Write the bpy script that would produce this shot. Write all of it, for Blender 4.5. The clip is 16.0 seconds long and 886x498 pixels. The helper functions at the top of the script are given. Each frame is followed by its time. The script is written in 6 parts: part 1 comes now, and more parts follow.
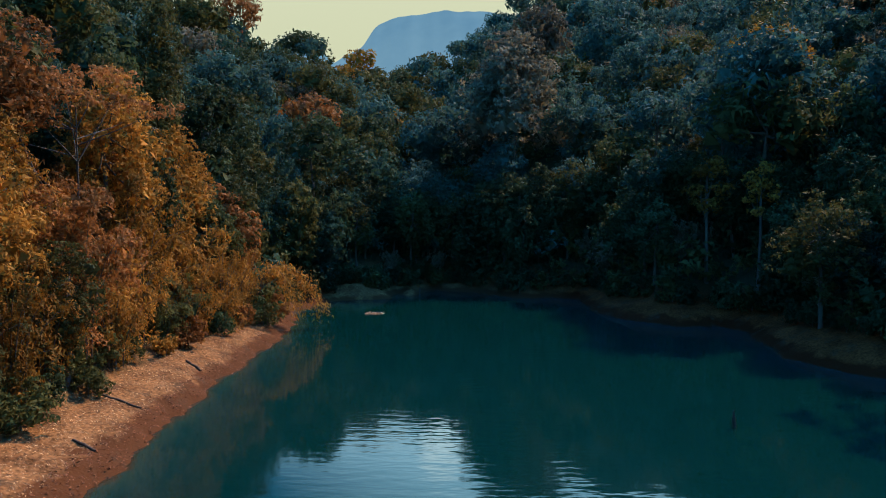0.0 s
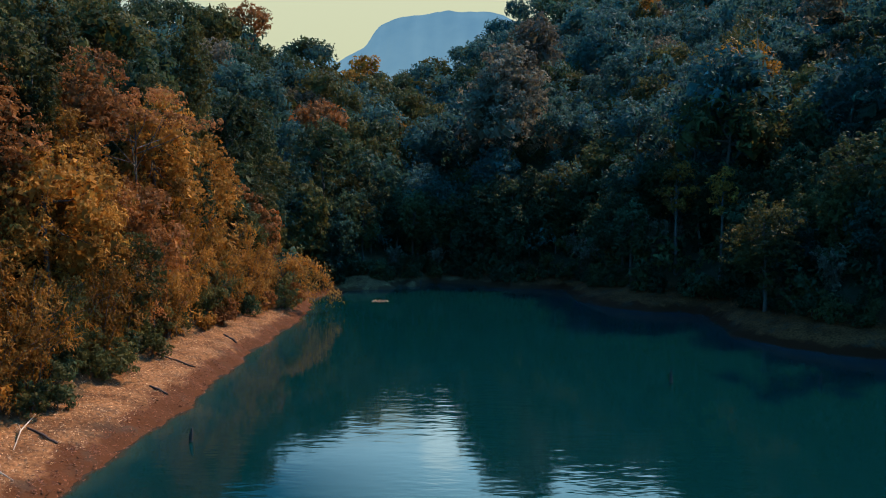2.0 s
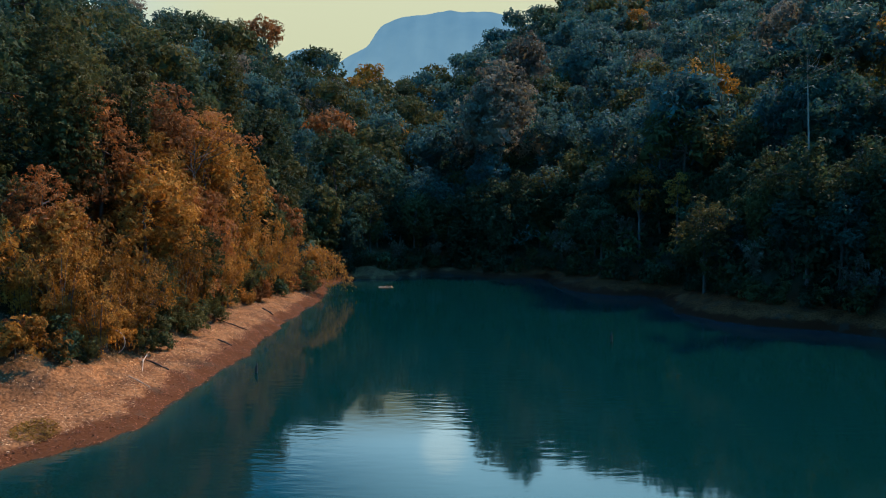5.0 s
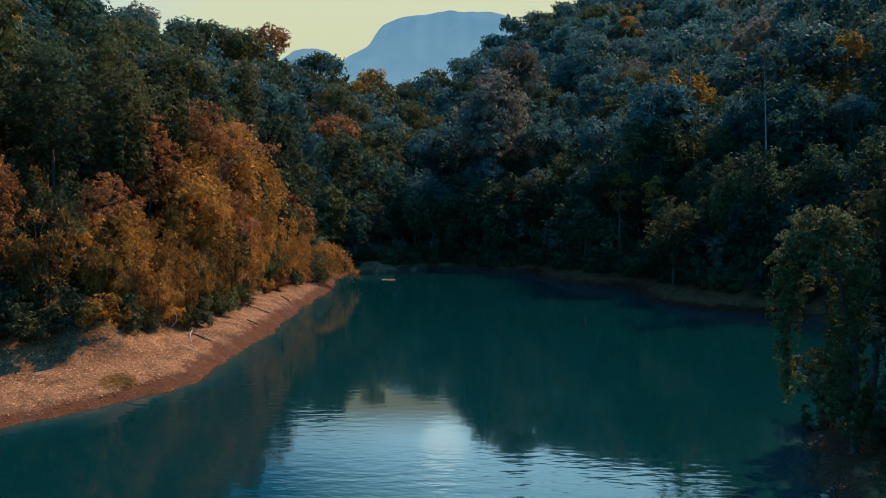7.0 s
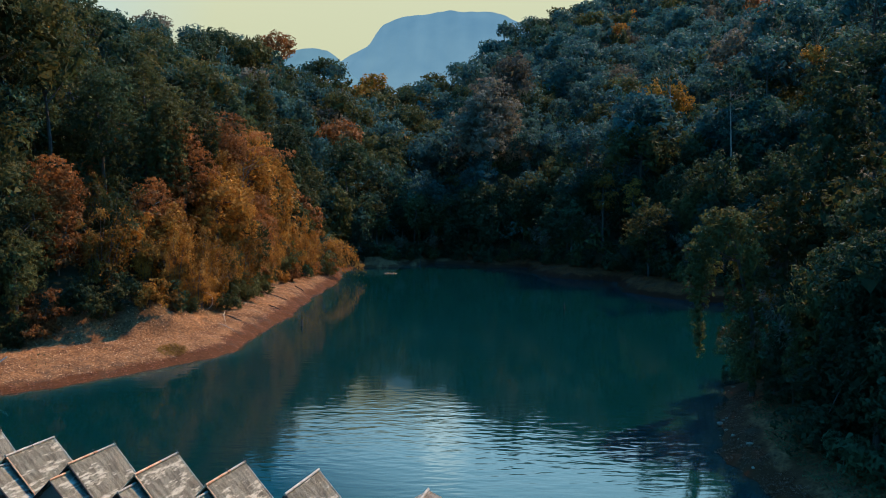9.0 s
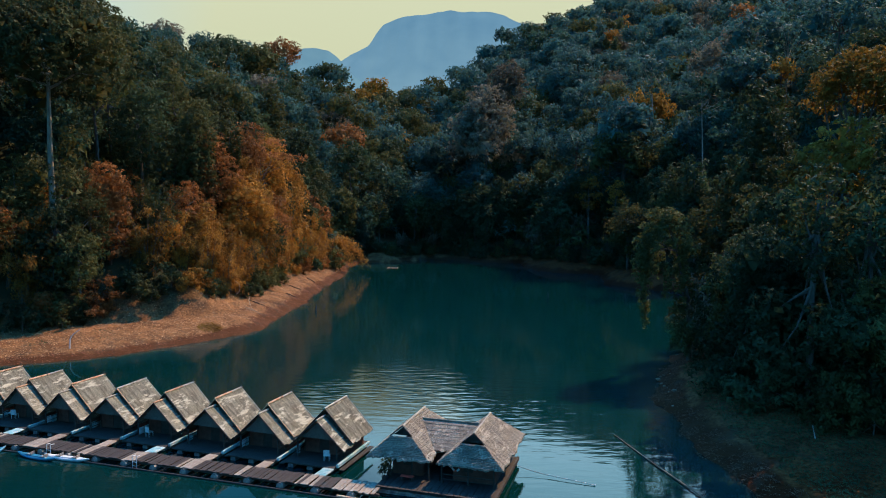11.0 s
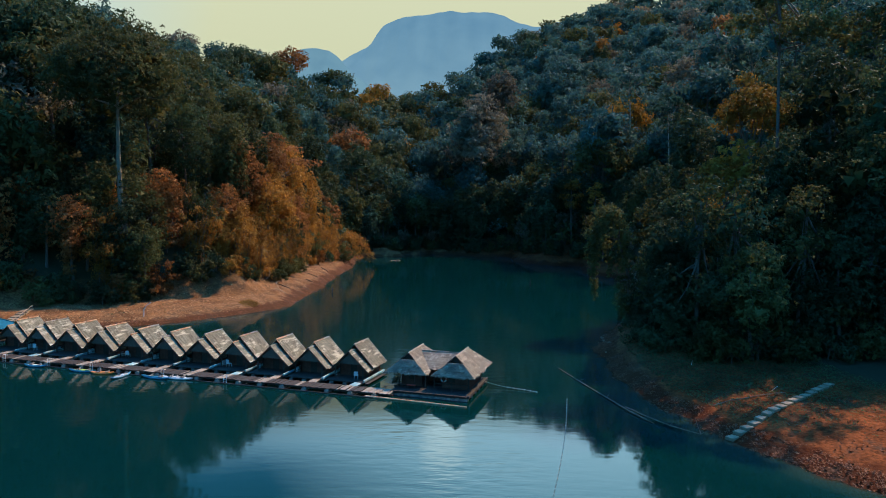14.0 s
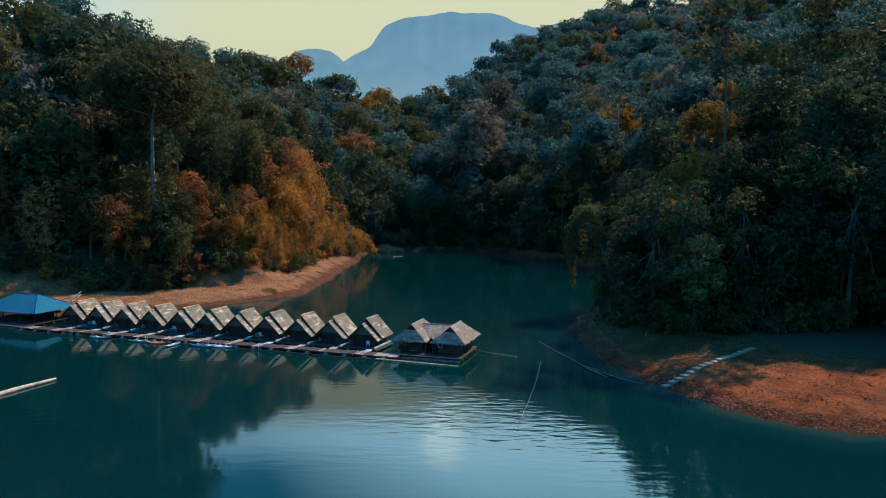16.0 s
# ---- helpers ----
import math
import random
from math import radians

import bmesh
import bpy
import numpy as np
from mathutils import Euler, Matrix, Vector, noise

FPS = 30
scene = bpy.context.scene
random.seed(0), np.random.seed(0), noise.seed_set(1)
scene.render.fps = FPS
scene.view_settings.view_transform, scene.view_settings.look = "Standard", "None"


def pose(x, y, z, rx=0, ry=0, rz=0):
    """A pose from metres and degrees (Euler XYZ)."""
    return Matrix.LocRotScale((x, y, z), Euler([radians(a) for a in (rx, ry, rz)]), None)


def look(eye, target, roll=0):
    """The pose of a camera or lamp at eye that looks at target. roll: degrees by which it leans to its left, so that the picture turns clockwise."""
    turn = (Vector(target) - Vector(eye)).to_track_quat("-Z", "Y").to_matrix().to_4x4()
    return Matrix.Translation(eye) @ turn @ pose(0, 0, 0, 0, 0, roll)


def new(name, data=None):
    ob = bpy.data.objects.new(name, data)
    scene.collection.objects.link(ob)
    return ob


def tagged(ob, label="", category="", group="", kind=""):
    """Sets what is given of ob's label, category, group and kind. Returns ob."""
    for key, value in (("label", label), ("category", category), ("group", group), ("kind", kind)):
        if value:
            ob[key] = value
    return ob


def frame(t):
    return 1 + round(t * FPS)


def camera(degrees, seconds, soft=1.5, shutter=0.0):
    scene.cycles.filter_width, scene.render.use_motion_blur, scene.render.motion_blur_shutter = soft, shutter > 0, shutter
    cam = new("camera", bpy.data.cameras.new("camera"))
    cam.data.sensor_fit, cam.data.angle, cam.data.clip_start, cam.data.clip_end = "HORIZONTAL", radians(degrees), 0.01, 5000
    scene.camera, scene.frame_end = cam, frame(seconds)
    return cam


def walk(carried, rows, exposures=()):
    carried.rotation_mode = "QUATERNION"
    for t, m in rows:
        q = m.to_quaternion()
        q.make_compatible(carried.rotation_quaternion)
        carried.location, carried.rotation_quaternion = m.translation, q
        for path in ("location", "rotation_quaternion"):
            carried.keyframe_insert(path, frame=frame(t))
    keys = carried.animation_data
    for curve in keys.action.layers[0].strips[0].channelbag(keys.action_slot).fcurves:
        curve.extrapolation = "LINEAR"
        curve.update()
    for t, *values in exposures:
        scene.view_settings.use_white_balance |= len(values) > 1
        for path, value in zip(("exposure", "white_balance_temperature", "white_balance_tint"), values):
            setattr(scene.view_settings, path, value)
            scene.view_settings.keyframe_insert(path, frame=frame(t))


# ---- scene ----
# A drone backs away over a jungle reservoir: z = 0 is the water level.
cam = camera(65.5, 16.0, 1.0)
PATH = [
    (0, -1.214, -0.394, 20.324, 0.788, -3.394, 0.177),
    (1, -0.702, -8.313, 20.256, 0.89, -3.415, 0.108),
    (2, -0.195, -16.308, 20.23, 0.968, -3.44, 0.045),
    (3, 0.307, -24.372, 20.24, 1.027, -3.469, -0.011),
    (4, 0.803, -32.498, 20.279, 1.068, -3.501, -0.062),
    (5, 1.293, -40.681, 20.341, 1.094, -3.535, -0.107),
    (6, 1.779, -48.913, 20.419, 1.108, -3.57, -0.149),
    (7, 2.259, -57.189, 20.507, 1.113, -3.606, -0.187),
    (8, 2.734, -65.501, 20.597, 1.111, -3.641, -0.221),
    (9, 3.204, -73.843, 20.684, 1.106, -3.675, -0.253),
    (10, 3.668, -82.208, 20.76, 1.1, -3.706, -0.283),
    (11, 4.127, -90.591, 20.819, 1.095, -3.735, -0.312),
    (12, 4.581, -98.984, 20.855, 1.094, -3.759, -0.34),
    (13, 5.029, -107.38, 20.86, 1.101, -3.778, -0.368),
    (14, 5.472, -115.774, 20.828, 1.117, -3.792, -0.396),
    (15, 5.91, -124.159, 20.752, 1.145, -3.799, -0.426),
    (16, 6.342, -132.528, 20.627, 1.189, -3.798, -0.457),
]
walk(cam, [(t, pose(x, y, z, 90 + pitch, roll, yaw)) for t, x, y, z, yaw, pitch, roll in PATH])

# ---- light ----
SUN_AZ, SUN_EL = 46.0, 47.0   # degrees from +x towards +y, and above the horizon
world = bpy.data.worlds.new("hazy_sky")
scene.world = world
world.use_nodes = True
wn, wl = world.node_tree.nodes, world.node_tree.links
wn.clear()
w_out = wn.new("ShaderNodeOutputWorld")
w_bg = wn.new("ShaderNodeBackground")
w_sky = wn.new("ShaderNodeTexSky")
w_sky.sky_type = "NISHITA"
w_sky.sun_disc = False
w_sky.sun_elevation = radians(SUN_EL)
w_sky.sun_rotation = radians(90 - SUN_AZ)
w_sky.air_density, w_sky.dust_density = 1.0, 2.0
w_tint = wn.new("ShaderNodeMix")
w_tint.data_type, w_tint.blend_type = "RGBA", "MULTIPLY"
w_tint.inputs[0].default_value = 1.0
w_tint.inputs[7].default_value = (0.05, 0.32, 0.65, 1)
w_co = wn.new("ShaderNodeTexCoord")
w_sep = wn.new("ShaderNodeSeparateXYZ")
w_veil = wn.new("ShaderNodeValToRGB")   # haze near the horizon, bright thin cloud above it
SKY = [(0.0, (0.60, 0.62, 0.41)), (0.15, (0.63, 0.66, 0.43)), (0.286, (0.66, 0.70, 0.48)), (0.328, (1.9, 3.4, 4.3)), (0.5, (1.4, 3.6, 5.0)), (0.8, (0.2, 1.0, 1.5))]
for i, (p, c) in enumerate(SKY):
    el = w_veil.color_ramp.elements[i] if i < 2 else w_veil.color_ramp.elements.new(p)
    el.position, el.color = p, (*c, 1)
w_thin = wn.new("ShaderNodeMapRange")   # how far the clear sky shows through
w_thin.inputs[1].default_value, w_thin.inputs[2].default_value = 0.42, 0.72
w_cloud = wn.new("ShaderNodeTexNoise")
w_cloud.inputs["Scale"].default_value, w_cloud.inputs["Detail"].default_value = 4.0, 5.0
w_cr = wn.new("ShaderNodeMapRange")
w_cr.inputs[1].default_value, w_cr.inputs[2].default_value = 0.35, 0.7
w_cr.inputs[3].default_value, w_cr.inputs[4].default_value = 1.3, 0.3
w_mul = wn.new("ShaderNodeMath")
w_mul.operation = "MULTIPLY"
w_mul.use_clamp = True
w_mix = wn.new("ShaderNodeMix")
w_mix.data_type = "RGBA"
wl.new(w_sky.outputs[0], w_tint.inputs[6])
wl.new(w_co.outputs["Generated"], w_sep.inputs[0])
wl.new(w_co.outputs["Generated"], w_cloud.inputs["Vector"])
wl.new(w_sep.outputs[2], w_veil.inputs[0])
wl.new(w_sep.outputs[2], w_thin.inputs[0])
wl.new(w_cloud.outputs[0], w_cr.inputs[0])
wl.new(w_cr.outputs[0], w_mul.inputs[0])
wl.new(w_thin.outputs[0], w_mul.inputs[1])
wl.new(w_mul.outputs[0], w_mix.inputs[0])
w_dot = wn.new("ShaderNodeVectorMath")   # the haze glows warm round the sun's quarter and is blue opposite
w_dot.operation = "DOT_PRODUCT"
w_dot.inputs[1].default_value = (0.35, 0.94, 0.0)
w_side = wn.new("ShaderNodeMapRange")
w_side.inputs[1].default_value, w_side.inputs[2].default_value = 0.1, 0.75
w_high = wn.new("ShaderNodeMapRange")   # the bright cloud higher up covers a narrower quarter
w_high.inputs[1].default_value, w_high.inputs[2].default_value = 0.78, 0.89
w_up = wn.new("ShaderNodeMapRange")
w_up.inputs[1].default_value, w_up.inputs[2].default_value = 0.28, 0.36
w_axis = wn.new("ShaderNodeVectorMath")
w_axis.operation = "DOT_PRODUCT"
w_axis.inputs[1].default_value = (0.3, 0.954, 0.0)
w_pick = wn.new("ShaderNodeMix")
wl.new(w_co.outputs["Generated"], w_axis.inputs[0])
wl.new(w_axis.outputs["Value"], w_high.inputs[0])
wl.new(w_sep.outputs[2], w_up.inputs[0])
wl.new(w_up.outputs[0], w_pick.inputs[0])
wl.new(w_side.outputs[0], w_pick.inputs[2])
wl.new(w_high.outputs[0], w_pick.inputs[3])
w_opp = wn.new("ShaderNodeMix")
w_opp.data_type = "RGBA"
w_deep = wn.new("ShaderNodeValToRGB")   # away from the sun: bright haze low down, deeper blue above
for i, (p, c) in enumerate(((0.0, (0.12, 0.84, 1.68)), (0.2, (0.11, 0.80, 1.62)), (0.42, (0.07, 0.44, 0.90)))):
    el = w_deep.color_ramp.elements[i] if i < 2 else w_deep.color_ramp.elements.new(p)
    el.position, el.color = p, (*c, 1)
wl.new(w_sep.outputs[2], w_deep.inputs[0])
wl.new(w_deep.outputs[0], w_opp.inputs[6])
wl.new(w_co.outputs["Generated"], w_dot.inputs[0])
wl.new(w_dot.outputs["Value"], w_side.inputs[0])
wl.new(w_pick.outputs[0], w_opp.inputs[0])
wl.new(w_veil.outputs[0], w_opp.inputs[7])
wl.new(w_opp.outputs[2], w_mix.inputs[6])
wl.new(w_tint.outputs[2], w_mix.inputs[7])
w_spot = wn.new("ShaderNodeVectorMath")   # the gleaming edge of a cloud over the valley
w_spot.operation = "DOT_PRODUCT"
w_spot.inputs[1].default_value = (-0.0157, 0.9424, 0.334)
w_near = wn.new("ShaderNodeMapRange")
w_near.interpolation_type = "SMOOTHSTEP"
w_near.inputs[1].default_value, w_near.inputs[2].default_value = 0.9991, 0.9999
w_gleam = wn.new("ShaderNodeMix")
w_gleam.data_type = "RGBA"
w_gleam.inputs[7].default_value = (2.9, 4.2, 4.7, 1)
wl.new(w_co.outputs["Generated"], w_spot.inputs[0])
wl.new(w_spot.outputs["Value"], w_near.inputs[0])
wl.new(w_near.outputs[0], w_gleam.inputs[0])
wl.new(w_mix.outputs[2], w_gleam.inputs[6])
wl.new(w_gleam.outputs[2], w_bg.inputs[0])
w_bg.inputs[1].default_value = 1.0
wl.new(w_bg.outputs[0], w_out.inputs[0])

sun_data = bpy.data.lights.new("sun", "SUN")
sun_data.energy, sun_data.angle, sun_data.color = 8.2, radians(0.6), (1.0, 0.67, 0.39)
sun = new("sun", sun_data)
sd = Vector((math.cos(radians(SUN_EL)) * math.cos(radians(SUN_AZ)), math.cos(radians(SUN_EL)) * math.sin(radians(SUN_AZ)), math.sin(radians(SUN_EL))))
sun.matrix_world = look(sd * 500, (0, 0, 0))
scene.view_settings.exposure = 0.0


# ---- materials ----
def mat(name, base, rough=0.7, var=0.25, scale=3.0, bump=0.3, second=None, spec=0.3, metal=0.0, fine=4.0, stretch=None, per_object=0.0, per_island=0.0):
    """A surface with a coarse and a fine variation of its colour, a bump and a second colour for stains."""
    m = bpy.data.materials.new(name)
    m.use_nodes = True
    n, l = m.node_tree.nodes, m.node_tree.links
    b = n["Principled BSDF"]
    b.inputs["Roughness"].default_value = rough
    b.inputs["Specular IOR Level"].default_value = spec
    b.inputs["Metallic"].default_value = metal
    co = n.new("ShaderNodeTexCoord")
    vec = co.outputs["Object"]
    if stretch:
        mp = n.new("ShaderNodeMapping")
        mp.inputs["Scale"].default_value = stretch
        l.new(vec, mp.inputs[0])
        vec = mp.outputs[0]
    big = n.new("ShaderNodeTexNoise")
    big.inputs["Scale"].default_value, big.inputs["Detail"].default_value = scale, 5
    small = n.new("ShaderNodeTexNoise")
    small.inputs["Scale"].default_value, small.inputs["Detail"].default_value = scale * fine, 4
    l.new(vec, big.inputs["Vector"])
    l.new(vec, small.inputs["Vector"])
    two = n.new("ShaderNodeMix")
    two.data_type = "RGBA"
    two.inputs[6].default_value = (*base, 1)
    two.inputs[7].default_value = (*(second or [c * (1 - var) for c in base]), 1)
    cr = n.new("ShaderNodeMapRange")
    cr.inputs[1].default_value, cr.inputs[2].default_value = 0.38, 0.66
    l.new(big.outputs[0], cr.inputs[0])
    l.new(cr.outputs[0], two.inputs[0])
    val = n.new("ShaderNodeMapRange")
    val.inputs[1].default_value, val.inputs[2].default_value = 0.3, 0.7
    val.inputs[3].default_value, val.inputs[4].default_value = 1 - var, 1 + var
    l.new(small.outputs[0], val.inputs[0])
    fac = val.outputs[0]
    for amount, node, out in ((per_object, "ShaderNodeObjectInfo", "Random"), (per_island, "ShaderNodeNewGeometry", "Random Per Island")):
        if amount:
            inf = n.new(node)
            mr = n.new("ShaderNodeMapRange")
            mr.inputs[3].default_value, mr.inputs[4].default_value = 1 - amount, 1 + amount
            l.new(inf.outputs[out], mr.inputs[0])
            mu = n.new("ShaderNodeMath")
            mu.operation = "MULTIPLY"
            l.new(fac, mu.inputs[0])
            l.new(mr.outputs[0], mu.inputs[1])
            fac = mu.outputs[0]
    mul = n.new("ShaderNodeVectorMath")
    mul.operation = "SCALE"
    l.new(two.outputs[2], mul.inputs[0])
    l.new(fac, mul.inputs["Scale"])
    l.new(mul.outputs[0], b.inputs["Base Color"])
    if bump:
        bu = n.new("ShaderNodeBump")
        bu.inputs["Strength"].default_value, bu.inputs["Distance"].default_value = bump, 0.1
        l.new(small.outputs[0], bu.inputs["Height"])
        l.new(bu.outputs[0], b.inputs["Normal"])
    return m


def leaf_mat(name, base, second, through_light=0.36, rough=0.75):
    """Leaves: two tints mixed per leaf, a gloss, and some light through the blade."""
    m = bpy.data.materials.new(name)
    m.use_nodes = True
    n, l = m.node_tree.nodes, m.node_tree.links
    b = n["Principled BSDF"]
    b.inputs["Roughness"].default_value = rough
    b.inputs["Specular IOR Level"].default_value = 0.10
    g = n.new("ShaderNodeNewGeometry")
    two = n.new("ShaderNodeMix")
    two.data_type = "RGBA"
    two.inputs[6].default_value, two.inputs[7].default_value = (*base, 1), (*second, 1)
    l.new(g.outputs["Random Per Island"], two.inputs[0])
    oi = n.new("ShaderNodeObjectInfo")
    mr = n.new("ShaderNodeMapRange")
    mr.inputs[3].default_value, mr.inputs[4].default_value = 0.55, 1.35
    l.new(oi.outputs["Random"], mr.inputs[0])
    co = n.new("ShaderNodeTexNoise")
    co.inputs["Scale"].default_value, co.inputs["Detail"].default_value, co.inputs["Roughness"].default_value = 0.11, 4.0, 0.65
    l.new(g.outputs["Position"], co.inputs["Vector"])
    mr2 = n.new("ShaderNodeMapRange")
    mr2.inputs[1].default_value, mr2.inputs[2].default_value = 0.3, 0.7
    mr2.inputs[3].default_value, mr2.inputs[4].default_value = 0.5, 1.5
    l.new(co.outputs[0], mr2.inputs[0])
    mu = n.new("ShaderNodeMath")
    mu.operation = "MULTIPLY"
    l.new(mr.outputs[0], mu.inputs[0])
    l.new(mr2.outputs[0], mu.inputs[1])
    sc = n.new("ShaderNodeVectorMath")
    sc.operation = "SCALE"
    l.new(two.outputs[2], sc.inputs[0])
    l.new(mu.outputs[0], sc.inputs["Scale"])
    l.new(sc.outputs[0], b.inputs["Base Color"])
    tr = n.new("ShaderNodeBsdfTranslucent")
    l.new(sc.outputs[0], tr.inputs[0])
    mx = n.new("ShaderNodeMixShader")
    mx.inputs[0].default_value = through_light
    l.new(b.outputs[0], mx.inputs[1])
    l.new(tr.outputs[0], mx.inputs[2])
    l.new(mx.outputs[0], n["Material Output"].inputs[0])
    return m


LEAF = [
    leaf_mat("leaf_dark_green", (0.026, 0.046, 0.020), (0.056, 0.072, 0.030)),
    leaf_mat("leaf_blue_green", (0.020, 0.056, 0.038), (0.042, 0.082, 0.050)),
    leaf_mat("leaf_olive", (0.050, 0.061, 0.020), (0.090, 0.079, 0.024)),
    leaf_mat("leaf_grey_brown", (0.105, 0.092, 0.060), (0.18, 0.150, 0.092)),
    leaf_mat("leaf_orange_bamboo", (0.18, 0.080, 0.014), (0.36, 0.165, 0.029)),
    leaf_mat("leaf_rust", (0.165, 0.066, 0.021), (0.27, 0.108, 0.031)),
    leaf_mat("leaf_yellow", (0.20, 0.105, 0.018), (0.31, 0.165, 0.028)),
    # for distant trees: the haze is put into the leaf colour
    leaf_mat("leaf_haze_tint", (0.030, 0.078, 0.064), (0.066, 0.124, 0.094)),
]
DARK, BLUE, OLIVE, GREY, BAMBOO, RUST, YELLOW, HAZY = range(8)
BARK = mat("bark_dark", (0.10, 0.08, 0.06), 0.9, 0.35, 1.5, 0.6, stretch=(1, 1, 0.2))
PALE_BARK = mat("bark_pale", (0.27, 0.205, 0.14), 0.85, 0.3, 1.2, 0.4, stretch=(1, 1, 0.2))


# ---- the plan: shoreline and terrain ----
SHORE = [(-1500, -330), (-900, -190), (-400, -80), (-160, -36), (-95, -19), (-69, -11), (-57, -7), (-45, -2), (-37.5, 5.8), (-30.8, 15),
         (-27.6, 22), (-28.3, 34), (-27.4, 50), (-28, 60), (-28.8, 80), (-28.3, 105), (-29, 118), (-32, 132), (-31, 142), (-26, 152),
         (-16.5, 154), (-14, 164), (-9, 163), (-5.5, 169), (5.4, 164), (13.7, 153), (22, 156), (27.5, 151), (26.3, 138), (29.6, 125), (37.3, 117), (44, 117.5),
         (47, 110), (45.3, 103), (44.2, 92), (46.7, 85), (52, 78), (63, 73), (72, 60), (70, 40), (55, 22), (42, 10), (34.5, 4), (28.2, -9), (26, -17),
         (25.2, -26), (25.2, -36), (26.5, -46), (29.5, -54.5), (32, -59.4), (36.3, -66), (40.1, -69), (46, -70.5), (58, -72), (75, -74), (110, -85),
         (200, -110), (400, -140), (900, -200), (1500, -300), (1500, -1500), (-1500, -1500)]


def shore_distance(x, y):
    """Metres inland from the shoreline; negative over the water."""
    p = np.array(SHORE, float)
    q = np.roll(p, -1, 0)
    best = np.full(x.shape, 1e9)
    odd = np.zeros(x.shape, bool)
    for (ax, ay), (bx, by) in zip(p, q):
        ex, ey = bx - ax, by - ay
        k = np.clip(((x - ax) * ex + (y - ay) * ey) / (ex * ex + ey * ey), 0, 1)
        best = np.minimum(best, (x - ax - k * ex) ** 2 + (y - ay - k * ey) ** 2)
        cross = (ay > y) != (by > y)
        with np.errstate(divide="ignore", invalid="ignore"):
            odd ^= cross & (x < ax + (y - ay) * ex / (ey if ey else 1e-9))
    return np.sqrt(best) * np.where(odd, -1, 1)


def wobble(x, y, s, seed=0.0):
    """A cheap smooth noise of about -1 to 1 with waves of s metres."""
    a = np.sin(x / s * 1.9 + seed) * np.cos(y / s * 2.3 - seed * 1.7) + np.sin((x * 0.8 + y * 0.6) / s * 3.1 + seed * 2.1) * 0.6
    return (a + 0.4 * np.sin((x * 0.5 - y * 0.87) / s * 5.3 + seed)) / 1.6


def soft_min(a, b, k):
    h = np.clip(0.5 + 0.5 * (b - a) / k, 0, 1)
    return b * (1 - h) + a * h - k * h * (1 - h)


def terrain(x, y):
    """Ground height and distance inland."""
    x, y = np.asarray(x, float), np.asarray(y, float)
    d = shore_distance(x, y)
    d = d + 0.7 * wobble(x, y, 5.0, 1.0) + 0.35 * wobble(x, y, 1.9, 2.0) + 0.26 * wobble(x, y, 0.8, 5.0) + 0.18 * wobble(x, y, 0.43, 2.6)
    spit = np.exp(-((x + 56) ** 2 / 28 ** 2 + (y - 6) ** 2 / 17 ** 2))
    red = np.exp(-((x - 50) ** 2 / 26 ** 2 + (y + 54) ** 2 / 24 ** 2))
    flat = np.clip(spit + red, 0, 1)
    west = np.clip((-20 - x) / 6, 0, 1) * np.clip((y - 24) / 14, 0, 1) * np.clip((118 - y) / 22, 0, 1)
    far_east = np.clip((x - 18) / 8, 0, 1) * np.clip((y - 62) / 12, 0, 1)
    bank = (3.6 - 0.6 * flat + 0.7 * far_east) * (1 - np.exp(-np.maximum(d, 0) / (5.5 + 9 * flat - 0.6 * far_east)))
    shelf = np.clip((15 - y) / 48, 0, 1) * np.clip((x - 26) / 8, 0, 1) * np.clip((115 - x) / 20, 0, 1)
    dd = np.maximum(0, d - 4 - 4 * west - 3.5 * far_east - np.maximum(14 * flat, 42 * shelf))
    side = np.clip((x + 25) / 60, 0, 1)
    axis = np.abs(x - (-22 - 0.06 * (y - 160)))
    valley = np.exp(-(axis / 62) ** 2) * np.clip((y - 165) / 60, 0, 1)
    left = soft_min(0.65 * dd * (1 - 0.46 * valley), 86, 25) * 0.97 * (1 - 0.42 * np.clip((-158 - x) / 30, 0, 1) * np.clip((235 - y) / 50, 0, 1)) * (1 - 0.34 * np.clip((-116 - x) / 25, 0, 1) * np.clip((152 - y) / 40, 0, 1))
    right = soft_min(0.84 * dd, 34 + 0.42 * (dd - 40), 8) * (1 - 0.26 * valley)
    right = soft_min(right, 240, 30)
    hill = left * (1 - side) + right * side
    hill = hill * (1 - 0.7 * np.clip((y - 440) / 220, 0, 1) * np.exp(-((x + 30) / 120) ** 2))
    hill = hill + np.clip(dd / 40, 0, 1) * (4.5 * wobble(x, y, 38, 0.3) + 2.0 * wobble(x, y, 15, 4.0))
    under = np.maximum(np.minimum(d, 0) * 0.45, -14)
    z = np.where(d > 0, bank + hill, under)
    z = z + 2.6 * np.exp(-((x + 23) / 5.5) ** 2 - ((y - 154) / 2.6) ** 2) + 2.8 * np.exp(-((x + 11.5) / 2.0) ** 2 - ((y - 160.5) / 2.0) ** 2)
    z = z + np.where(np.abs(d) < 30, 0.12 * wobble(x, y, 2.3, 3.0) * np.clip(np.abs(d) / 2, 0, 1), 0)
    return z, d


def ground_at(x, y):
    return float(terrain(np.array([x]), np.array([y]))[0][0])


def steps_between(*stops):
    """Grid lines: (from, step), (from, step), ..., end."""
    out = []
    for (a, s), nxt in zip(stops[:-1], stops[1:]):
        b = nxt[0] if isinstance(nxt, tuple) else nxt
        out += list(np.arange(a, b - 1e-6, s))
    return np.array(out + [stops[-1]])


